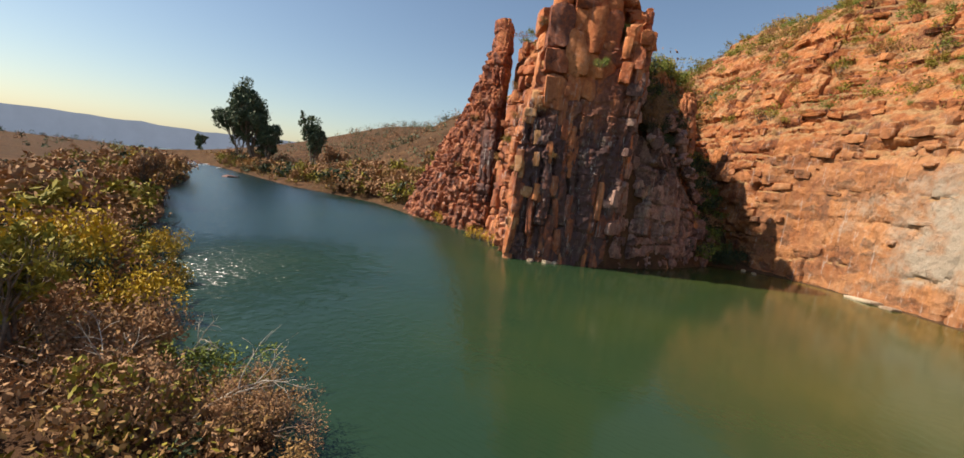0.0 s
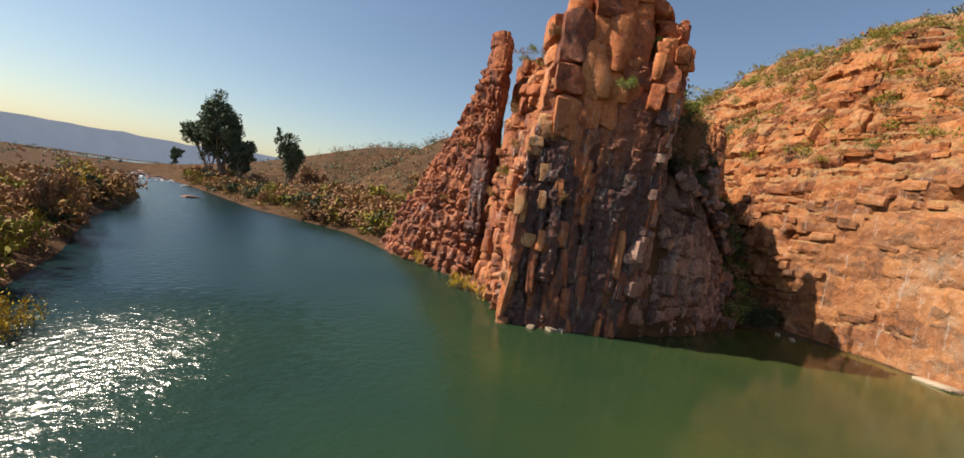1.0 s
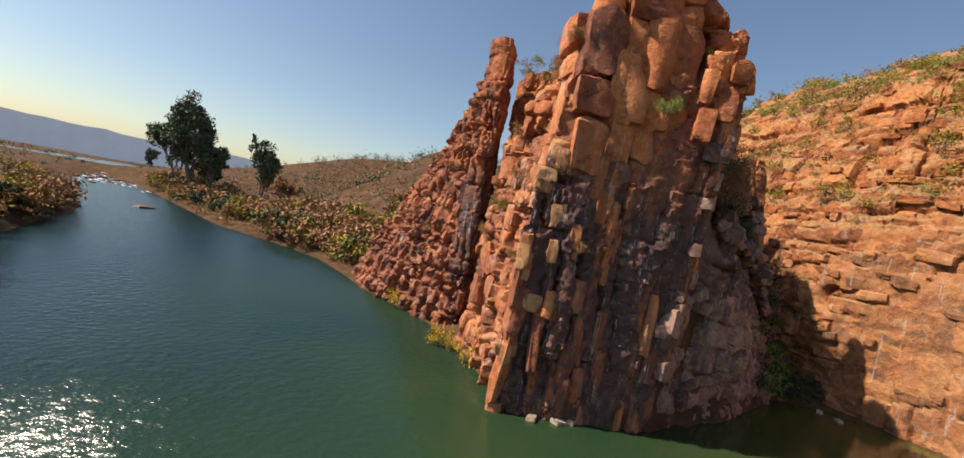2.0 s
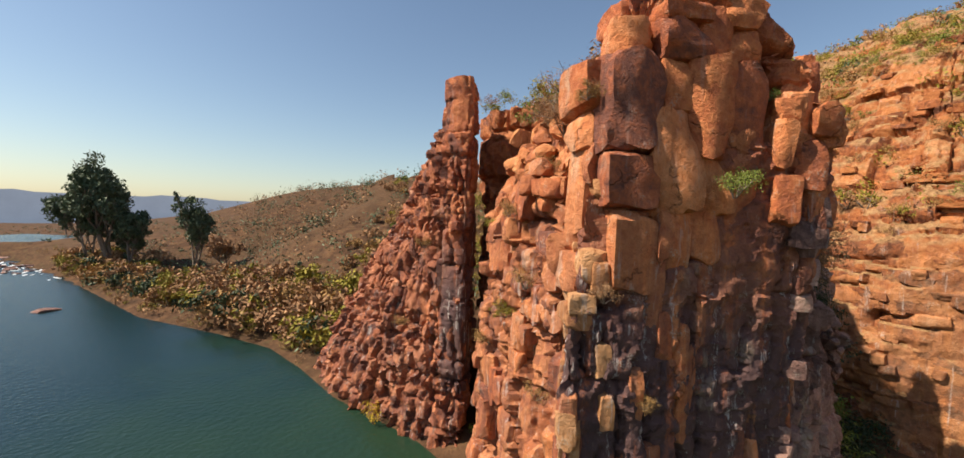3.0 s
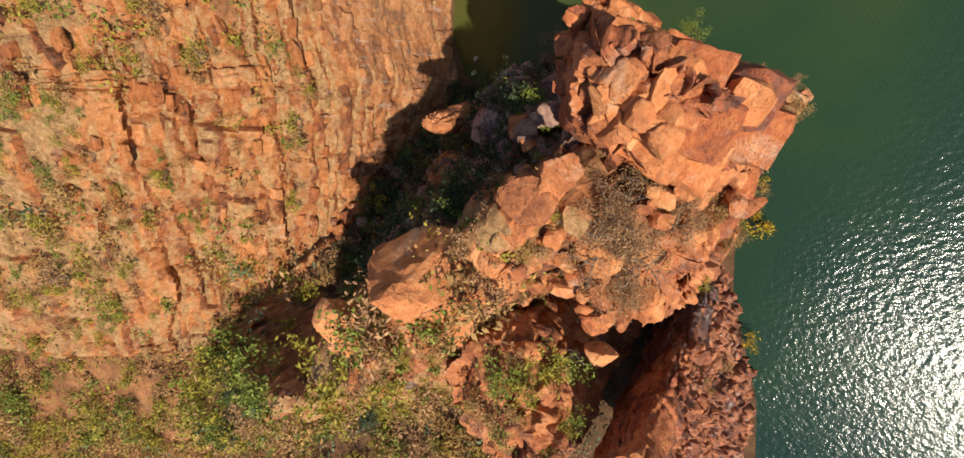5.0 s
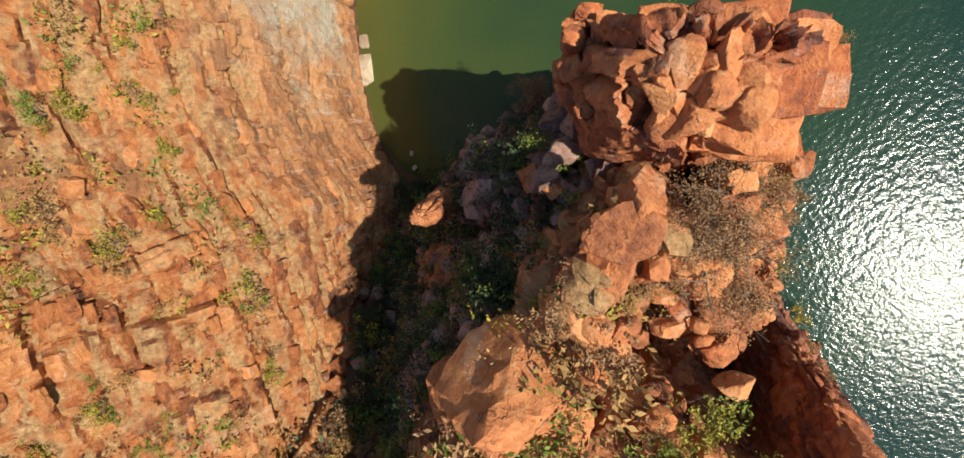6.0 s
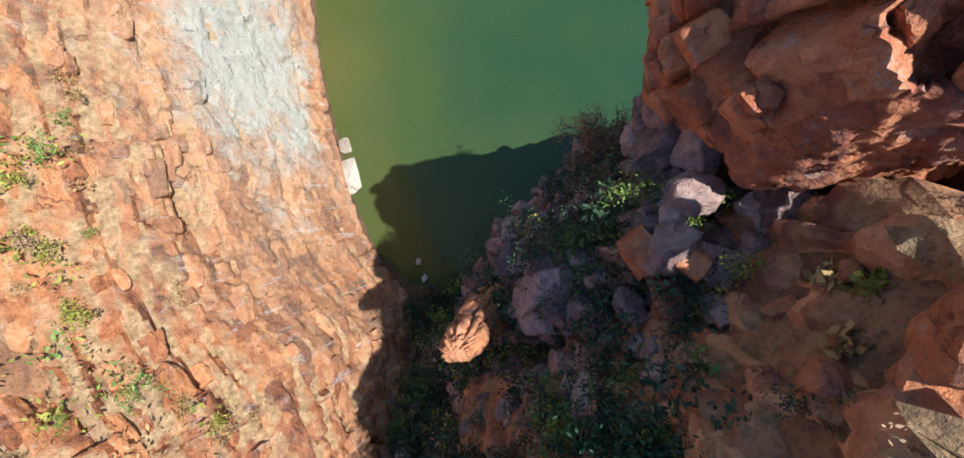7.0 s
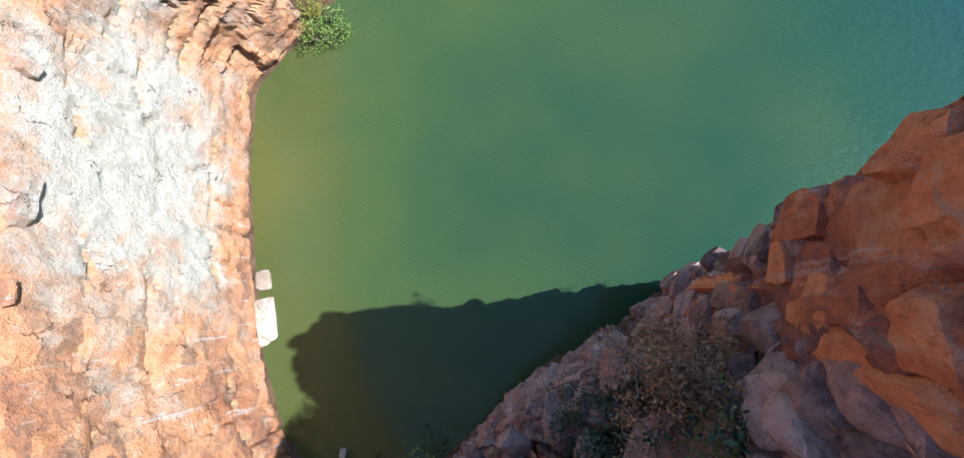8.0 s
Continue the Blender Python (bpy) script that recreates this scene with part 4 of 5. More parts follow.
def grow(rnd, p, way, length, radius, depth, limbs, tips, bend=0.35, forks=3, up=0.12):
    """A limb that bends and forks; keeps its shape in limbs and its ends in tips."""
    limb, n = [(p.copy(), radius)], 4
    for i in range(n):
        way = (way + Vector((rnd.gauss(0, bend), rnd.gauss(0, bend), rnd.gauss(0, bend) + up)) * 0.5).normalized()
        p = p + way * (length / n)
        limb.append((p.copy(), radius * (1 - 0.55 * (i + 1) / n)))
        if depth > 0 and i >= 1:
            for _ in range(forks if i == n - 1 else 1):
                side = (way + Vector((rnd.gauss(0, 0.8), rnd.gauss(0, 0.8), rnd.gauss(0, 0.5) + up))).normalized()
                grow(rnd, p.copy(), side, length * rnd.uniform(0.5, 0.75), radius * 0.5, depth - 1, limbs, tips, bend, forks, up)
    limbs.append(limb)
    tips.append((p.x, p.y, p.z))


def shrub_meshes(seed, leaf, per, size, stems=6, spread_=1.0, flat=0.8, twigs=60):
    """Stems and leaves of a shrub about 2 m across and 1.7 m high, standing at the origin."""
    rnd, nr = random.Random(seed), np.random.default_rng(seed)
    limbs, tips = [], []
    for i in range(stems):
        t = rnd.uniform(0, 6.3)
        way = Vector((math.cos(t) * rnd.uniform(0.3, 1.0), math.sin(t) * rnd.uniform(0.3, 1.0), 0.9)).normalized()
        grow(rnd, Vector((math.cos(t) * 0.06, math.sin(t) * 0.06, -0.12)), way, rnd.uniform(0.55, 0.85), 0.035, 2, limbs, tips, 0.4, 2)
    rnd.shuffle(tips)
    rnd.shuffle(limbs)
    limbs = sorted(limbs, key=lambda q: -q[0][1])[:twigs]
    centres = [(x, y, max(0.12, z * flat), rnd.uniform(0.18, 0.36)) for x, y, z in tips[:64 if twigs > 20 else 30]]
    return twig_mesh("stem", limbs, MAT_BARK, 3), leaf_cloud("crown", nr, centres, per, spread_, size, LEAF[leaf])


SHRUBS, FINE = {}, {}
for kind, n in (("green", 3), ("olive", 3), ("dry", 3), ("rust", 3), ("yellow", 2), ("dark", 3)):
    seeds = [200 + 7 * i + len(kind) * 31 for i in range(n)]
    SHRUBS[kind] = [shrub_meshes(q, kind, 14, 0.066, twigs=9) for q in seeds]
    FINE[kind] = [shrub_meshes(q + 3, kind, 34, 0.040, twigs=30) for q in seeds[:2]]
BIG_DRY = [shrub_meshes(q, "rust", 170, 0.02, twigs=130, stems=9) for q in (611, 617)]
FAR = {kind: [shrub_meshes(900 + i + 13 * len(kind), kind, 16, 0.105, twigs=9)[1] for i in range(3)] for kind in SHRUBS}
WORDS = {"green": "leafy green shrub", "olive": "olive-green bush", "dry": "dry brown bush", "rust": "leafless rusty thorn bush", "yellow": "yellowing bush", "dark": "dark green bush"}


def shrub(kind, x, y, r, where, group, z=None, tall=1.0, fine=False):
    z = float(ground_h(x, y)) if z is None else z
    ob = thing("shrub", (x, y, z - 0.05), f"{WORDS[kind]} {where}", "shrub", group)
    ob.rotation_euler = (0, 0, prng.uniform(0, 6.3))
    ob.scale = (r, r * prng.uniform(0.85, 1.15), r * tall * prng.uniform(0.85, 1.15))
    stems, leaves = prng.choice(BIG_DRY if kind == "dry" and fine and r > 1.45 else (FINE if fine else SHRUBS)[kind])
    part("stem", stems, ob)
    part("crown", leaves, ob)
    return ob


prng = random.Random(31)


def some(**odds):
    return prng.choices(list(odds), list(odds.values()))[0]


def joined_shrubs(name, spots, label):
    """Many bushes (kind, x, y, z, radius) as one object, too many to count."""
    vs, fs, mats, n, kinds = [], [], [], 0, sorted({q[0] for q in spots})
    for kind, x, y, z, r in spots:
        me = prng.choice(FAR[kind]) if x < -14 else prng.choice(SHRUBS[kind])[1]
        co = np.empty(len(me.vertices) * 3)
        me.vertices.foreach_get("co", co)
        m = np.array(Matrix.Rotation(prng.uniform(0, 6.3), 3, "Z")) * r
        vs.append(co.reshape(-1, 3) @ m.T + np.array([x, y, z - 0.05]))
        k = len(co) // 12
        fs.append(np.arange(4 * k).reshape(-1, 4) + n)
        mats += [kinds.index(kind)] * k
        n += 4 * k
    me = mesh_from(name, np.concatenate(vs).tolist(), np.concatenate(fs).tolist(), LEAF[kinds[0]])
    for kind in kinds[1:]:
        me.materials.append(LEAF[kind])
    me.polygons.foreach_set("material_index", mats)
    return tagged(new(name, me), label, "scrub", "", "stuff")


FACE = CP[::2, ::2].reshape(-1, 3)


def face_z(x, y):
    """Height of the cliff's sloping top at a place, or of the ground where it does not reach."""
    d = (FACE[:, 0] - x) ** 2 + (FACE[:, 1] - y) ** 2
    i = int(np.argmin(d))
    return max(float(ground_h(x, y)), float(FACE[i, 2]) if d[i] < 1.0 else -9)


# hillside above the cliff
count, more = 0, []
while count < 330:
    y = prng.uniform(24, 100)
    e = prng.uniform(2.5, 14) if prng.random() < 0.5 else prng.uniform(8, 45)
    x = float(wall_x(y)) + e
    dens = 0.5 + 0.9 * noise.noise(Vector((x, y, 4)) * 0.13) + (0.35 if e < 4 and y > 50 else 0)
    if prng.random() > dens:
        continue
    count += 1
    if count % 5 == 0:
        shrub(some(green=3, olive=6, dry=3, rust=1), x, y, prng.uniform(0.8, 1.7), "on the stony hillside", "hillside shrubs", face_z(x, y))
    else:
        more.append((some(green=3, olive=6, dry=4, rust=1), x, y, face_z(x, y), prng.uniform(0.4, 1.4)))
count = 0
while count < 190:
    y, e = prng.uniform(30, 76), prng.uniform(1.8, 24)
    x = float(wall_x(y)) + e
    if prng.random() > 0.35 + 0.9 * noise.noise(Vector((x, y, 11)) * 0.16) + (0.3 if y > 50 else 0):
        continue
    count += 1
    more.append((some(green=5, olive=6, dry=3), x, y, face_z(x, y) - 0.1, prng.uniform(0.5, 1.35)))
# ridge and ledges of the tower
count = 0
while count < 46:
    t = prng.random()
    x, y = float(np.interp(t, [0, 0.35, 0.7, 1], [6, 8, 9, 15])) + prng.gauss(0, 3.0), 43.5 + 20 * t + prng.gauss(0, 1)
    z = float(ground_h(x, y))
    if z < 12 or y < 43:
        continue
    count += 1
    shrub(some(green=3, olive=4, dry=5, rust=3), x, y, prng.uniform(0.4, 1.1), "between the rocks of the ridge", "ridge shrubs")
shrub("dry", 5.4, 44.4, 2.5, "spreading over the ridge beside the tower", "ridge shrubs", 22.6, 0.9, True)
shrub("dry", 4.2, 45.8, 2.0, "spreading over the ridge beside the tower", "ridge shrubs", 21.6, 0.9, True)
shrub("dry", 6.2, 43.2, 1.8, "spreading over the ridge beside the tower", "ridge shrubs", 23.2, 0.9, True)
shrub("dry", 3.6, 43.0, 1.7, "spreading over the ridge beside the tower", "ridge shrubs", 20.6, 0.8, True)
shrub("green", 8.6, 36.3, 0.75, "rooted in a joint of the tower", "tower shrubs", 17.4, 1.5, True)
shrub("green", 3.0, 50.6, 1.2, "at the head of the cleft", "ridge shrubs", 23.0)
# gully between tower and cliff
count = 0
while count < 230:
    x, y = prng.uniform(11.5, 29), prng.uniform(40, 80)
    if x > float(wall_x(y)) - 0.4 or inside(np.array(x), np.array(y), SHORE) or (x < 12.5 and y < 43):
        continue
    z = float(ground_h(x, y))
    if z > 22:
        continue
    if inside(np.array(x), np.array(y), SHOULDER_PLAN):
        z = max(z, shoulder_top(x, y) - 0.2)
        if prng.random() < 0.55:
            continue
    count += 1
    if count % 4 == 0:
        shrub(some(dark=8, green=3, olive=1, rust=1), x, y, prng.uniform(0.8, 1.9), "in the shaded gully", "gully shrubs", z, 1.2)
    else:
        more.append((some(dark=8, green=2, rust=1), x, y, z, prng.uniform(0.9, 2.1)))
shrub("dry", 14.2, 41.0, 1.9, "on the shoulder beside the tower", "gully shrubs", 13.6, 1.5, True)
shrub("rust", 13.7, 40.6, 1.4, "on the shoulder beside the tower", "gully shrubs", 14.2, 1.5, True)
shrub("green", 14.5, 44.2, 1.5, "beside the fallen boulders", "gully shrubs", 16.3, 1.3, True)
shrub("dark", 15.7, 45.2, 1.6, "beside the fallen boulders", "gully shrubs", 16.2, 1.2, True)
shrub("green", 12.2, 42.4, 1.4, "beside the fallen boulders", "gully shrubs", 18.8, 1.0, True)
shrub("dark", 13.6, 42.6, 1.3, "beside the fallen boulders", "gully shrubs", 16.6, 1.2, True)
shrub("dark", 11.6, 46.2, 1.2, "beside the fallen boulders", "gully shrubs", 20.4, 1.0, True)
shrub("green", 12.9, 41.9, 1.5, "on the shoulder beside the tower", "gully shrubs", 15.4, 1.0, True)
shrub("green", 12.6, 40.9, 1.1, "on the shoulder beside the tower", "gully shrubs", 15.6, 1.0, True)
shrub("dark", 14.6, 41.4, 1.3, "on the shoulder beside the tower", "gully shrubs", 13.0, 1.0, True)
shrub("dark", 15.8, 42.4, 1.2, "on the shoulder beside the tower", "gully shrubs", 11.9, 1.0, True)
shrub("green", 16.6, 45.2, 1.4, "on the shoulder beside the tower", "gully shrubs", 12.6, 1.0, True)
shrub("dark", 14.2, 42.3, 1.6, "on the shoulder beside the tower", "gully shrubs", 13.0, 1.0, True)
shrub("green", 33.5, 21.0, 1.9, "on the bank at the end of the cliff", "bank shrubs", None, 1.1, True)
shrub("olive", 34.8, 19.4, 1.5, "on the bank at the end of the cliff", "bank shrubs", None, 1.1, True)
shrub("yellow", 17.3, 47.6, 0.6, "catching the sun beside the gully", "gully shrubs", 15.0, 1.0, True)
# ridge slope behind the pinnacle
count = 0
while count < 150:
    x, y = prng.uniform(-22, 12), prng.uniform(50, 92)
    z = float(ground_h(x, y))
    if z < 7 or inside(np.array(x), np.array(y), PINNACLE_PLAN):
        continue
    count += 1
    if count % 4 == 0:
        shrub(some(green=3, olive=5, dry=5, rust=2), x, y, prng.uniform(0.9, 1.8), "on the slope behind the rock", "slope shrubs", z)
    else:
        more.append((some(green=2, olive=5, dry=7, rust=4), x, y, z, prng.uniform(1.2, 2.9)))
for i in range(120):
    t = prng.random()
    x, y = float(np.interp(t, [0, 0.35, 0.7, 1], [6.5, 7.5, 8.5, 13])) + prng.gauss(0, 2.4), 44.5 + 15 * t + prng.gauss(0, 1)
    more.append((some(dry=6, olive=3, rust=2), x, y, float(ground_h(x, y)), prng.uniform(0.3, 0.8)))
for i in range(150):
    t = prng.random()
    x, y = float(np.interp(t, [0, 0.2, 0.45, 0.7, 1], [-17, -26, -40, -71, -100])), float(np.interp(t, [0, 0.2, 0.45, 0.7, 1], [66.5, 72.5, 80, 100, 121]))
    off = abs(prng.gauss(0, 6)) + 1.0
    x, y = x + 0.4 * off, y + 0.9 * off
    more.append((some(rust=5, dry=4, olive=3, dark=2), x, y, float(ground_h(x, y)), prng.uniform(1.8, 3.6)))
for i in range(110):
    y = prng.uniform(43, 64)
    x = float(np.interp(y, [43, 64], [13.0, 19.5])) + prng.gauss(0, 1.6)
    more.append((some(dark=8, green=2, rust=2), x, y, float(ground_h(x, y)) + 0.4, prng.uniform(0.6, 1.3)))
count = 0
while count < 90:
    x, y = prng.uniform(-26, 0), prng.uniform(1, 24)
    if inside(np.array(x), np.array(y), SHORE) or float(seg_dist(np.array(x), np.array(y), SHORE[1:9])[0]) > 7:
        continue
    count += 1
    more.append((some(rust=5, dry=3, dark=2, olive=2), x, y, float(ground_h(x, y)), prng.uniform(0.6, 1.5)))
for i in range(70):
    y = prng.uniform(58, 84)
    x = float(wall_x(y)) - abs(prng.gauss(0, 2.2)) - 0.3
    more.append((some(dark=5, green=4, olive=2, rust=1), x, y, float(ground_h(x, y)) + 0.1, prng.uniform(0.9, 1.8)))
count = 0
while count < 190:
    x, y = prng.uniform(-24, 26), prng.uniform(58, 135)
    z = float(ground_h(x, y))
    if z < 8 or inside(np.array(x), np.array(y), PINNACLE_PLAN):
        continue
    count += 1
    more.append((some(dry=6, olive=5, green=2, rust=5), x, y, z + 0.1, prng.uniform(1.2, 2.8)))
count = 0
while count < 520:
    x, y = prng.uniform(-4, 62), prng.uniform(48, 112)
    z = float(ground_h(x, y))
    if z < 16 or inside(np.array(x), np.array(y), SHOULDER_PLAN) or noise.noise(Vector((x, y, 3)) * 0.11) < -0.12:
        continue
    count += 1
    more.append((some(dry=6, olive=5, green=3, rust=3), x, y, z + 0.2, prng.uniform(0.8, 1.8) * (1 + 0.5 * (y > 70))))
for i in range(110):
    t = prng.random() ** 1.2
    x, y = float(np.interp(t, [0, 0.3, 0.6, 1], [-22, -31, -45, -64])), float(np.interp(t, [0, 0.3, 0.6, 1], [21, 32, 46, 71]))
    off = abs(prng.gauss(0, 4.5)) + 0.6
    x, y = x - 0.75 * off, y - 0.65 * off
    more.append((some(rust=8, dry=4, dark=2, olive=2), x, y, max(0.2, float(ground_h(x, y))), prng.uniform(1.5, 3.0)))
for i in range(22):
    x, y = prng.uniform(-0.5, 5.5), prng.uniform(50.5, 57)
    more.append((some(dry=5, olive=5, green=4, rust=2), x, y, max(float(ground_h(x, y)), 24.6) + 0.1, prng.uniform(0.6, 1.4)))
joined_shrubs("bushes", more, "dense green and dry bushes over hillside, banks and gully")
# dry tufts on ledges of the tower and the buttress
for x, y, z, r, kind in ((3.9, 35.9, 13.4, 0.7, "rust"), (5.6, 36.1, 9.5, 0.5, "dry"), (3.2, 36.6, 20.8, 0.6, "dry"), (1.6, 41.0, 13.0, 0.8, "dry"), (0.9, 43.6, 11.0, 0.8, "olive"), (0.2, 45.4, 9.0, 0.9, "dry"),
                         (2.2, 40.2, 8.0, 0.7, "dry"), (1.0, 42.8, 16.2, 0.8, "dry"), (2.6, 41.8, 18.6, 0.9, "dry"), (0.4, 46.2, 15.6, 0.8, "olive"), (10.2, 37.4, 21.0, 0.6, "green"), (4.0, 38.0, 21.6, 0.8, "dry"),
                         (-6.5, 53.2, 8.0, 0.7, "dry"), (-4.6, 51.9, 14.0, 0.6, "dry")):
    shrub(kind, x, y, r, "on a ledge of the rock", "ledge shrubs", z, 1.0, True)
# west bank
for x, y, r, kind, tall in ((-13.5, 11.5, 2.5, "yellow", 1.4), (-12.2, 10.2, 1.8, "olive", 1.4), (-9.6, 11.2, 1.6, "yellow", 1.2), (-10.5, 8.2, 2.0, "olive", 1.2), (-3.2, 7.6, 1.3, "green", 0.9), (-0.6, 6.3, 1.5, "dry", 0.9),
                            (-1.4, 7.6, 1.2, "dry", 0.8), (-2.4, 4.8, 1.4, "rust", 1.0), (-5.2, 6.6, 1.6, "rust", 1.0), (-6.4, 9.0, 1.3, "rust", 1.0), (-4.8, 4.4, 1.4, "rust", 1.0), (-7.6, 6.2, 1.7, "rust", 1.1),
                            (-12.5, 15.6, 1.2, "yellow", 1.3), (-17.5, 20.4, 1.4, "yellow", 1.3), (-8.2, 4.0, 1.6, "dry", 1.0), (-12, 5.5, 2.0, "rust", 1.1), (0.2, 4.6, 1.2, "dry", 0.9), (-16, 14, 1.8, "rust", 1.2)):
    shrub(kind, x, y, r, "on the river bank", "bank shrubs", None, tall, True)
for i in range(34):
    t = prng.random() ** 1.3
    x, y = float(np.interp(t, [0, 0.15, 0.3, 0.5, 0.75, 1], [-15, -22, -31, -45, -64, -106])), float(np.interp(t, [0, 0.15, 0.3, 0.5, 0.75, 1], [15, 21, 32, 46, 71, 105]))
    off = abs(prng.gauss(0, 4 + 6 * t)) + 0.8
    shrub(some(rust=7, dry=4, olive=2, yellow=0.6), x - 0.75 * off, y - 0.65 * off + 1.2, prng.uniform(1.0, 2.3) * (1 + 0.5 * t), "on the river bank", "bank shrubs")
# far bank
for i in range(34):
    t = prng.random()
    x, y = float(np.interp(t, [0, 0.2, 0.45, 0.7, 1], [-17, -26, -40, -71, -100])), float(np.interp(t, [0, 0.2, 0.45, 0.7, 1], [66.5, 72.5, 80, 100, 121]))
    off = abs(prng.gauss(0, 7)) + 0.8
    shrub(some(rust=4, dry=5, olive=4, green=2, yellow=0.5), x + 0.4 * off, y + 0.9 * off, prng.uniform(1.5, 3.0), "on the far bank", "far bank shrubs")
# reeds at the foot of the rock
for x, y, r in ((-8.4, 53.6, 1.0), (-1.9, 45.4, 1.3), (-1.2, 44.3, 0.9), (0.2, 42.6, 1.1)):
    shrub("yellow", x, y, r, "at the water's edge below the rock", "water edge shrubs", 0.1, 1.3)


def tree(x, y, height, width, leaf, label, seed, trunk=0.3, per=60, size=0.5, bare=0.12):
    """A tree with forking limbs and a crown of many leaf clumps."""
    rnd, nr = random.Random(seed), np.random.default_rng(seed)
    limbs, tips = [], []
    for i in range(3):
        way = Vector((rnd.gauss(0, 0.22), rnd.gauss(0, 0.22), 1)).normalized()
        grow(rnd, Vector((rnd.gauss(0, 0.2), rnd.gauss(0, 0.2), -0.3)), way, height * rnd.uniform(0.42, 0.6), trunk, 3, limbs, tips, 0.22, 3, 0.25)
    top = max(t[2] for t in tips)
    wide = max(max(abs(t[0]), abs(t[1])) for t in tips)
    k, m = width / 2 / wide, height / top
    limbs = [[(Vector((p.x * k, p.y * k, p.z * m)), r) for p, r in limb] for limb in limbs]
    keep = [t for t in tips if t[2] > bare * top]
    rnd.shuffle(keep)
    keep += [(a * 0.8, b * 0.8, c * rnd.uniform(0.3, 0.8)) for a, b, c in keep[:60]]
    centres = [(a * k, b * k, c * m, rnd.uniform(0.035, 0.085) * height) for a, b, c in keep[:130]]
    ob = thing("tree", (x, y, float(ground_h(x, y))), label, "tree", "riverside trees")
    part("trunk", twig_mesh("trunk", limbs, MAT_BARK, 4), ob)
    part("crown", leaf_cloud("crown", nr, centres, per, 1.0, size, LEAF[leaf], 0.8), ob)
    return ob


tree(-87, 122, 27, 19, "gum", "tall dark gum tree on the far river bank", 5, 0.5, 110, 0.42, 0.0)
tree(-67, 121, 17, 10, "gum", "slender dark gum tree on the far bank", 8, 0.3, 60, 0.35)
tree(-56, 114, 8, 9, "rust", "round leafless thorn tree on the far bank", 11, 0.25, 40, 0.25)
tree(-82, 121, 13, 13, "gum", "low dark gum tree beside the tall gum", 15, 0.25, 60, 0.35, 0.0)
tree(-92, 122, 17, 13, "gum", "leaning dark gum tree beside the tall gum", 17, 0.3, 60, 0.38, 0.0)
tree(-36, 36, 5, 6, "rust", "bare rust-coloured tree on the near bank", 21, 0.15, 30, 0.14)
tree(-7.0, 5.6, 3.6, 3.4, "olive", "small twisted tree on the near bank", 23, 0.10, 30, 0.10)
tree(-230, 260, 13, 10, "gum", "lone dark tree out on the plain", 25, 0.3, 40)


def scrub(name, spots, label, seed, size=0.36, per=36, kinds=("rust", "gum", "gum")):
    """Low distant scrub as one object."""
    nr = np.random.default_rng(seed)
    centres = [(x, y, (face_z(x, y) if x > 20 and y > 22 else float(ground_h(x, y))) + 0.45 * r, r) for x, y, r in spots]
    me = leaf_cloud(name, nr, centres, per, 0.9, size, LEAF[kinds[0]])
    for kind in kinds[1:]:
        me.materials.append(LEAF[kind])
    for i, p in enumerate(me.polygons):
        p.material_index = (i // per * 7 % 11) % 3
    return tagged(new(name, me), label, "scrub", "", "stuff")


spots = []
while len(spots) < 1300:
    x, y = prng.uniform(-420, 60), prng.uniform(20, 420)
    if not inside(np.array(x), np.array(y), SHORE) and (x < -12 or y > 66) and prng.random() < 0.35 + 0.6 * noise.noise(Vector((x, y, 0)) * 0.02) + 0.35 * (y > 66 and x > -40):
        spots.append((x, y, prng.uniform(0.7, 1.8)))
for i in range(700):
    x, y = prng.uniform(-90, 30), prng.uniform(66, 220)
    if not inside(np.array(x), np.array(y), SHORE):
        spots.append((x, y, prng.uniform(1.4, 3.4)))
scrub("scrub", spots, "dry brown scrub over the plain and slopes", 3, 0.28, 36)

spots = []
while len(spots) < 1500:
    y = prng.uniform(24, 130)
    x = float(wall_x(y)) + prng.uniform(3, 60)
    if prng.random() < 0.45 + 0.8 * noise.noise(Vector((x, y, 7)) * 0.09):
        spots.append((x, y, prng.uniform(0.6, 1.6)))
for i in range(260):
    y = prng.uniform(44, 72)
    spots.append((float(np.interp(y, [44, 70], [7, 16])) + prng.gauss(0, 3.5), y, prng.uniform(0.25, 0.6)))
scrub("hillside_scrub", spots, "dry grass and low scrub among the ledges", 9, 0.15, 56, ("dry", "olive", "green"))

spots = []
for line_, n_, push in ((SHORE[2:11], 330, (-0.75, -0.6)), (SHORE[13:20], 300, (0.45, 0.9))):
    for i in range(n_):
        k = prng.random() ** (1.2 if push[0] < 0 else 1.0) * (len(line_) - 1.001)
        a, b = line_[int(k)], line_[int(k) + 1]
        f, off = k - int(k), abs(prng.gauss(0, 6)) + 0.3
        spots.append((a[0] + (b[0] - a[0]) * f + push[0] * off, a[1] + (b[1] - a[1]) * f + push[1] * off, prng.uniform(0.35, 1.0)))
scrub("bank_scrub", spots, "dry brown undergrowth along both river banks", 13, 0.09, 80, ("rust", "dry", "olive"))

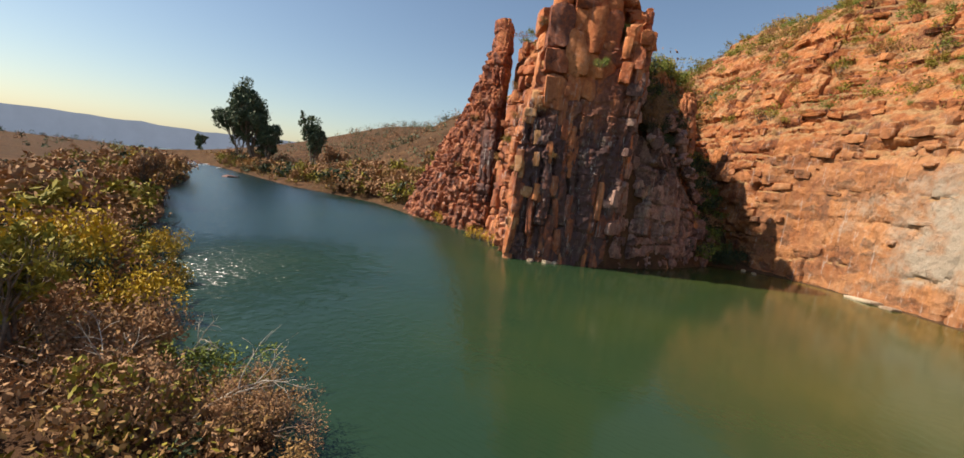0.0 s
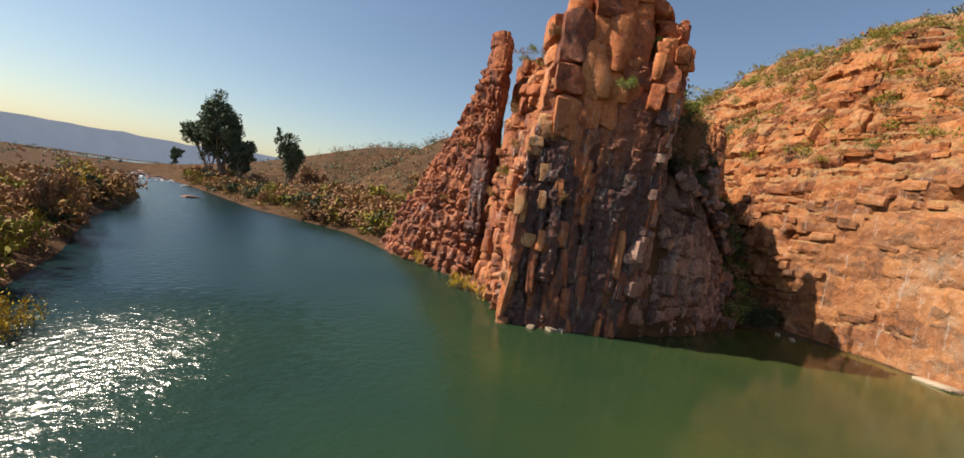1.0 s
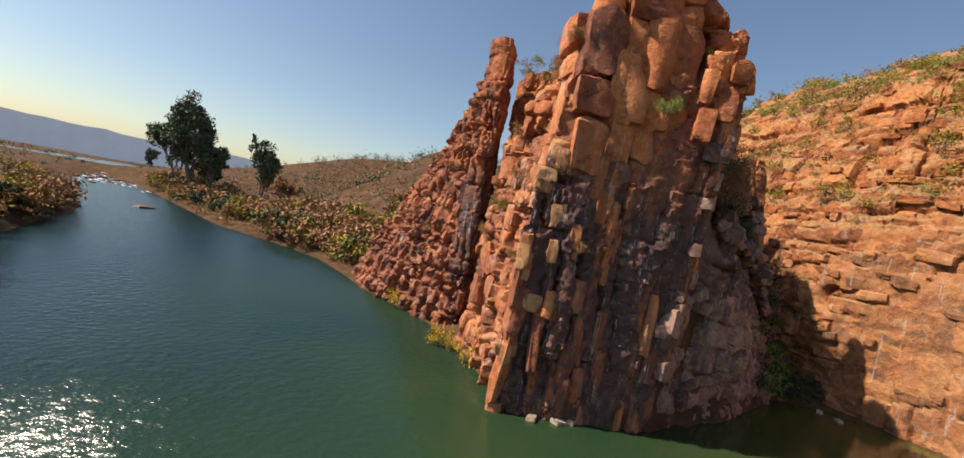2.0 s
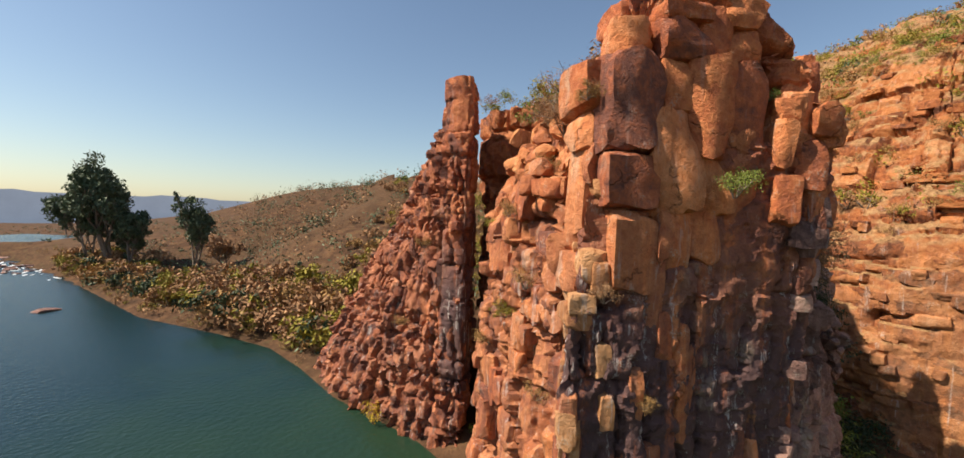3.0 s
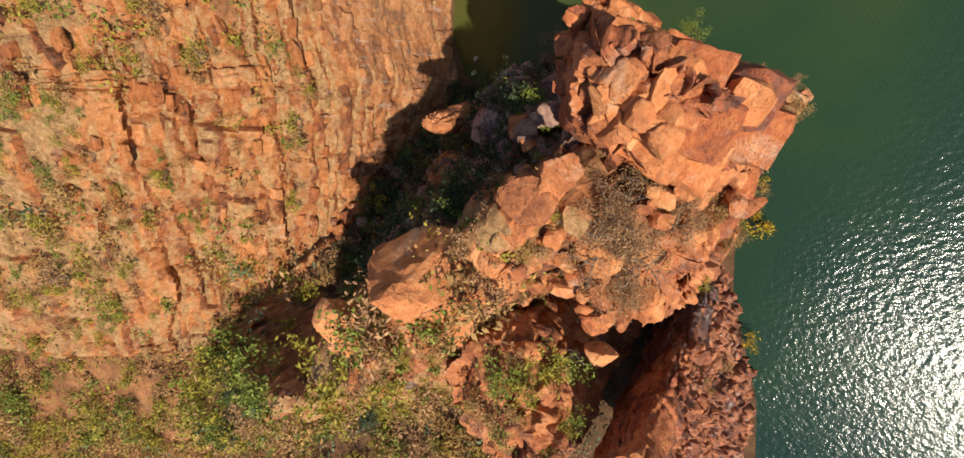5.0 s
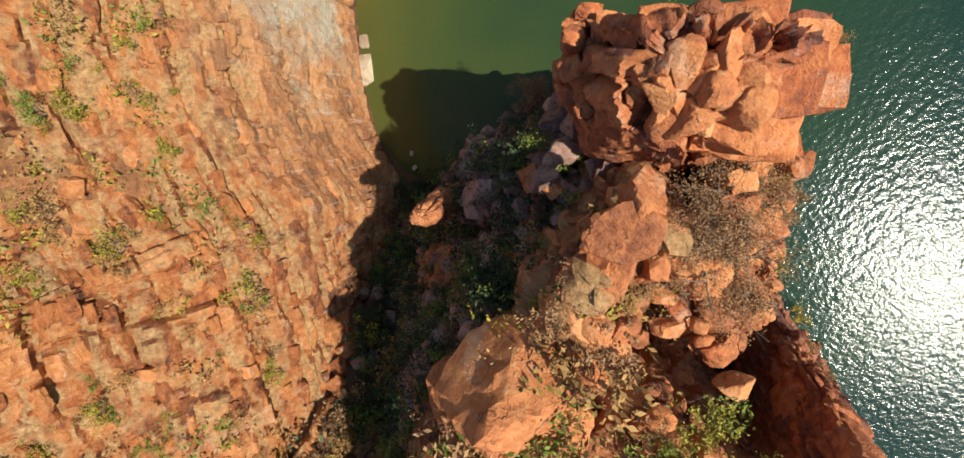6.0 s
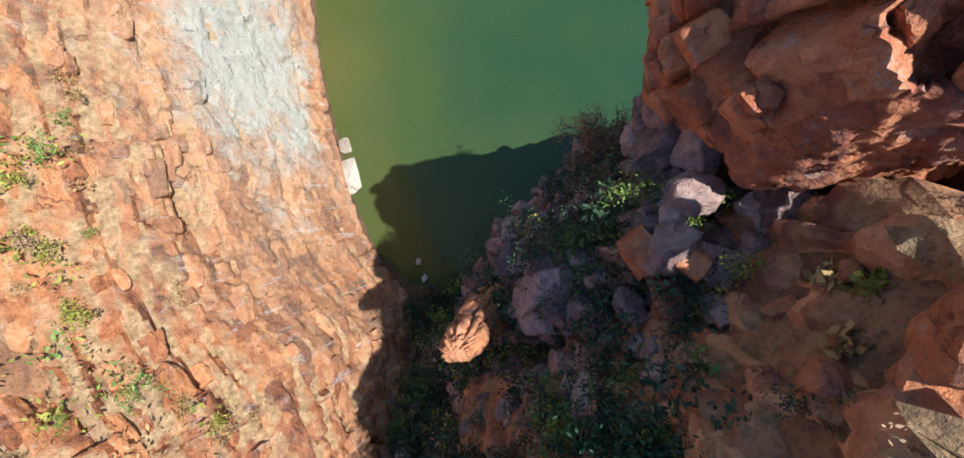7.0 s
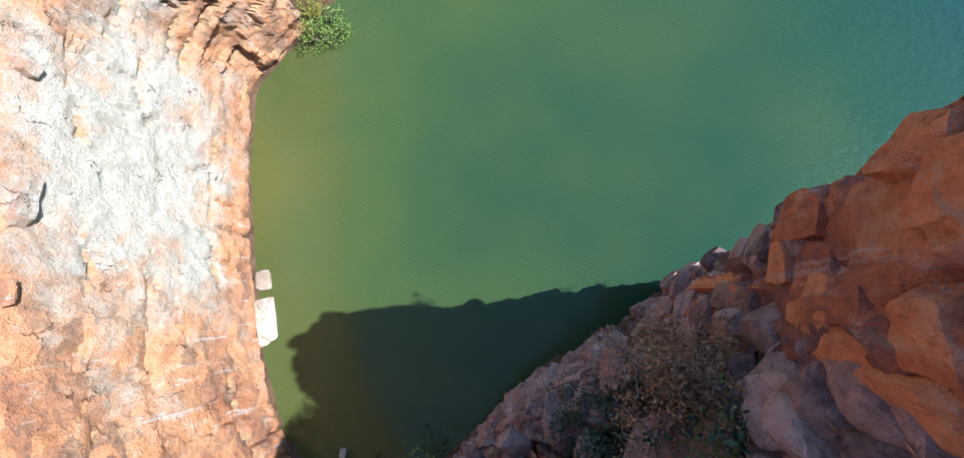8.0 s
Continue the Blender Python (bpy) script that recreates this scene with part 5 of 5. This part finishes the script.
flank = thing("boulder_slope", (16, 48, 8), "shaded grey-purple boulders tumbled down into the gully", "rock")
items = []
while len(items) < 420:
    x, y = prng.uniform(9.5, 26), prng.uniform(39, 64)
    if inside(np.array(x), np.array(y), SHORE) or x > float(wall_x(y)) - 0.5:
        continue
    z, q = float(ground_h(x, y)), prng.uniform(0.35, 1.0) if len(items) % 4 else prng.uniform(0.8, 1.25)
    if z < 22:
        items.append((prng.choice(SET_GREY), trs(x, y, max(z, 0) + 0.25 * q, q * prng.uniform(0.9, 1.4), q, q * prng.uniform(0.8, 1.4), prng.uniform(0, 6.3), (prng.gauss(0, 0.25), prng.gauss(0, 0.25)))))
lay(flank, items, MAT_GREY_FILL)

# stones in the river and at the water's edge
def stone(x, y, z, sx, sy, sz, material_set, label, group):
    ob = new("stone", prng.choice(material_set))
    ob.matrix_basis = trs(x, y, z, sx, sy, sz, prng.uniform(0, 6.3), (prng.gauss(0, 0.08), prng.gauss(0, 0.08)))
    if x > 35:
        ob.matrix_basis = trs(x, y, z, sx, sy, sz, radians(103), (0.04, 0.06))
    return tagged(ob, label, "stone", group)


for x, y, sx, sy in ((36.0, 38.6, 1.3, 1.0), (35.4, 41.2, 3.0, 1.4), (29.2, 48.4, 0.5, 0.4), (28.7, 49.8, 0.6, 0.4), (6.4, 36.5, 0.8, 0.6), (7.1, 36.8, 0.5, 0.4), (4.9, 36.2, 0.7, 0.5)):
    stone(x, y, 0.02, sx, sy, 0.4, SET_PALE, "pale stone at the water's edge", "water edge stones")
stone(-65, 85, 0.0, 3.4, 1.6, 0.7, SET_GREY, "dark flat stone lying in the river", "river stones")
for i in range(46):
    x, y = prng.gauss(-112, 12), prng.gauss(122, 10)
    stone(x, y, 0.0, prng.uniform(0.6, 2.6), prng.uniform(0.6, 1.8), prng.uniform(0.4, 0.9), SET_GREY, "dark stone in the rapids", "river stones")

# bleached branches on the near bank
for x, y, size_, seed in ((-1.7, 5.6, 1.5, 3), (-3.2, 5.2, 1.2, 5), (-4.4, 7.8, 1.1, 8)):
    limbs, tips = [], []
    rnd = random.Random(seed)
    grow(rnd, Vector((0, 0, -0.1)), Vector((0.5, 0.2, 0.9)).normalized(), size_, 0.035, 2, limbs, tips, 0.5, 2, 0.05)
    snag = thing("dead_branch", (x, y, float(ground_h(x, y)) + 0.2), "bleached bare branch sticking out of the bank scrub", "branch", "dead branches")
    part("stem", twig_mesh("stem", limbs, MAT_DEAD, 5), snag, "", None, "stuff")

# white water between the stones
fv, ff = [], []
for i in range(150):
    x, y = prng.gauss(-114, 10), prng.gauss(123, 8)
    ra, rb, t0 = prng.uniform(0.4, 2.2), prng.uniform(0.12, 0.4), radians(135) + prng.gauss(0, 0.3)
    c0 = len(fv)
    for q in range(12):
        t = 2 * math.pi * q / 12
        a, b = ra * math.cos(t) * prng.uniform(0.7, 1.2), rb * math.sin(t) * prng.uniform(0.6, 1.3)
        fv.append((x + a * math.cos(t0) - b * math.sin(t0), y + a * math.sin(t0) + b * math.cos(t0), 0.02 + 0.004 * (i % 7)))
    ff.append(tuple(range(c0, c0 + 12)))
tagged(new("foam", mesh_from("foam", fv, ff, plain("white_water", (0.55, 0.58, 0.6), (0.8, 0.82, 0.83), 3.0, 0.7, 0.1))), "white water of the rapids between dark stones", "water", "", "stuff")

# hills beyond the plain, air haze put into their pale blue colour and glow
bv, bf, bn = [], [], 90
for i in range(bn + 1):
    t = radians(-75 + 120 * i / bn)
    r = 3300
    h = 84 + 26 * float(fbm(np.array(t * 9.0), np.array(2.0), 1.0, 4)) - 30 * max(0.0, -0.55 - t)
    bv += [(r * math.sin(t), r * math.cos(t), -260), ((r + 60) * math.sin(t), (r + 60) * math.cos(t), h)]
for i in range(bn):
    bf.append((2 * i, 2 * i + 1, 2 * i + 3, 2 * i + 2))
far_hills = new("backdrop", mesh_from("backdrop", bv, bf, plain("haze_painted_hills", (0.42, 0.45, 0.50), (0.52, 0.55, 0.60), 0.01, 1.0, 0.0, Emission_Color=(0.5, 0.58, 0.7, 1), Emission_Strength=0.16), True))
tagged(far_hills, "wooded hills on the horizon, painted pale blue with a faint glow for haze", "hills", kind="structure")
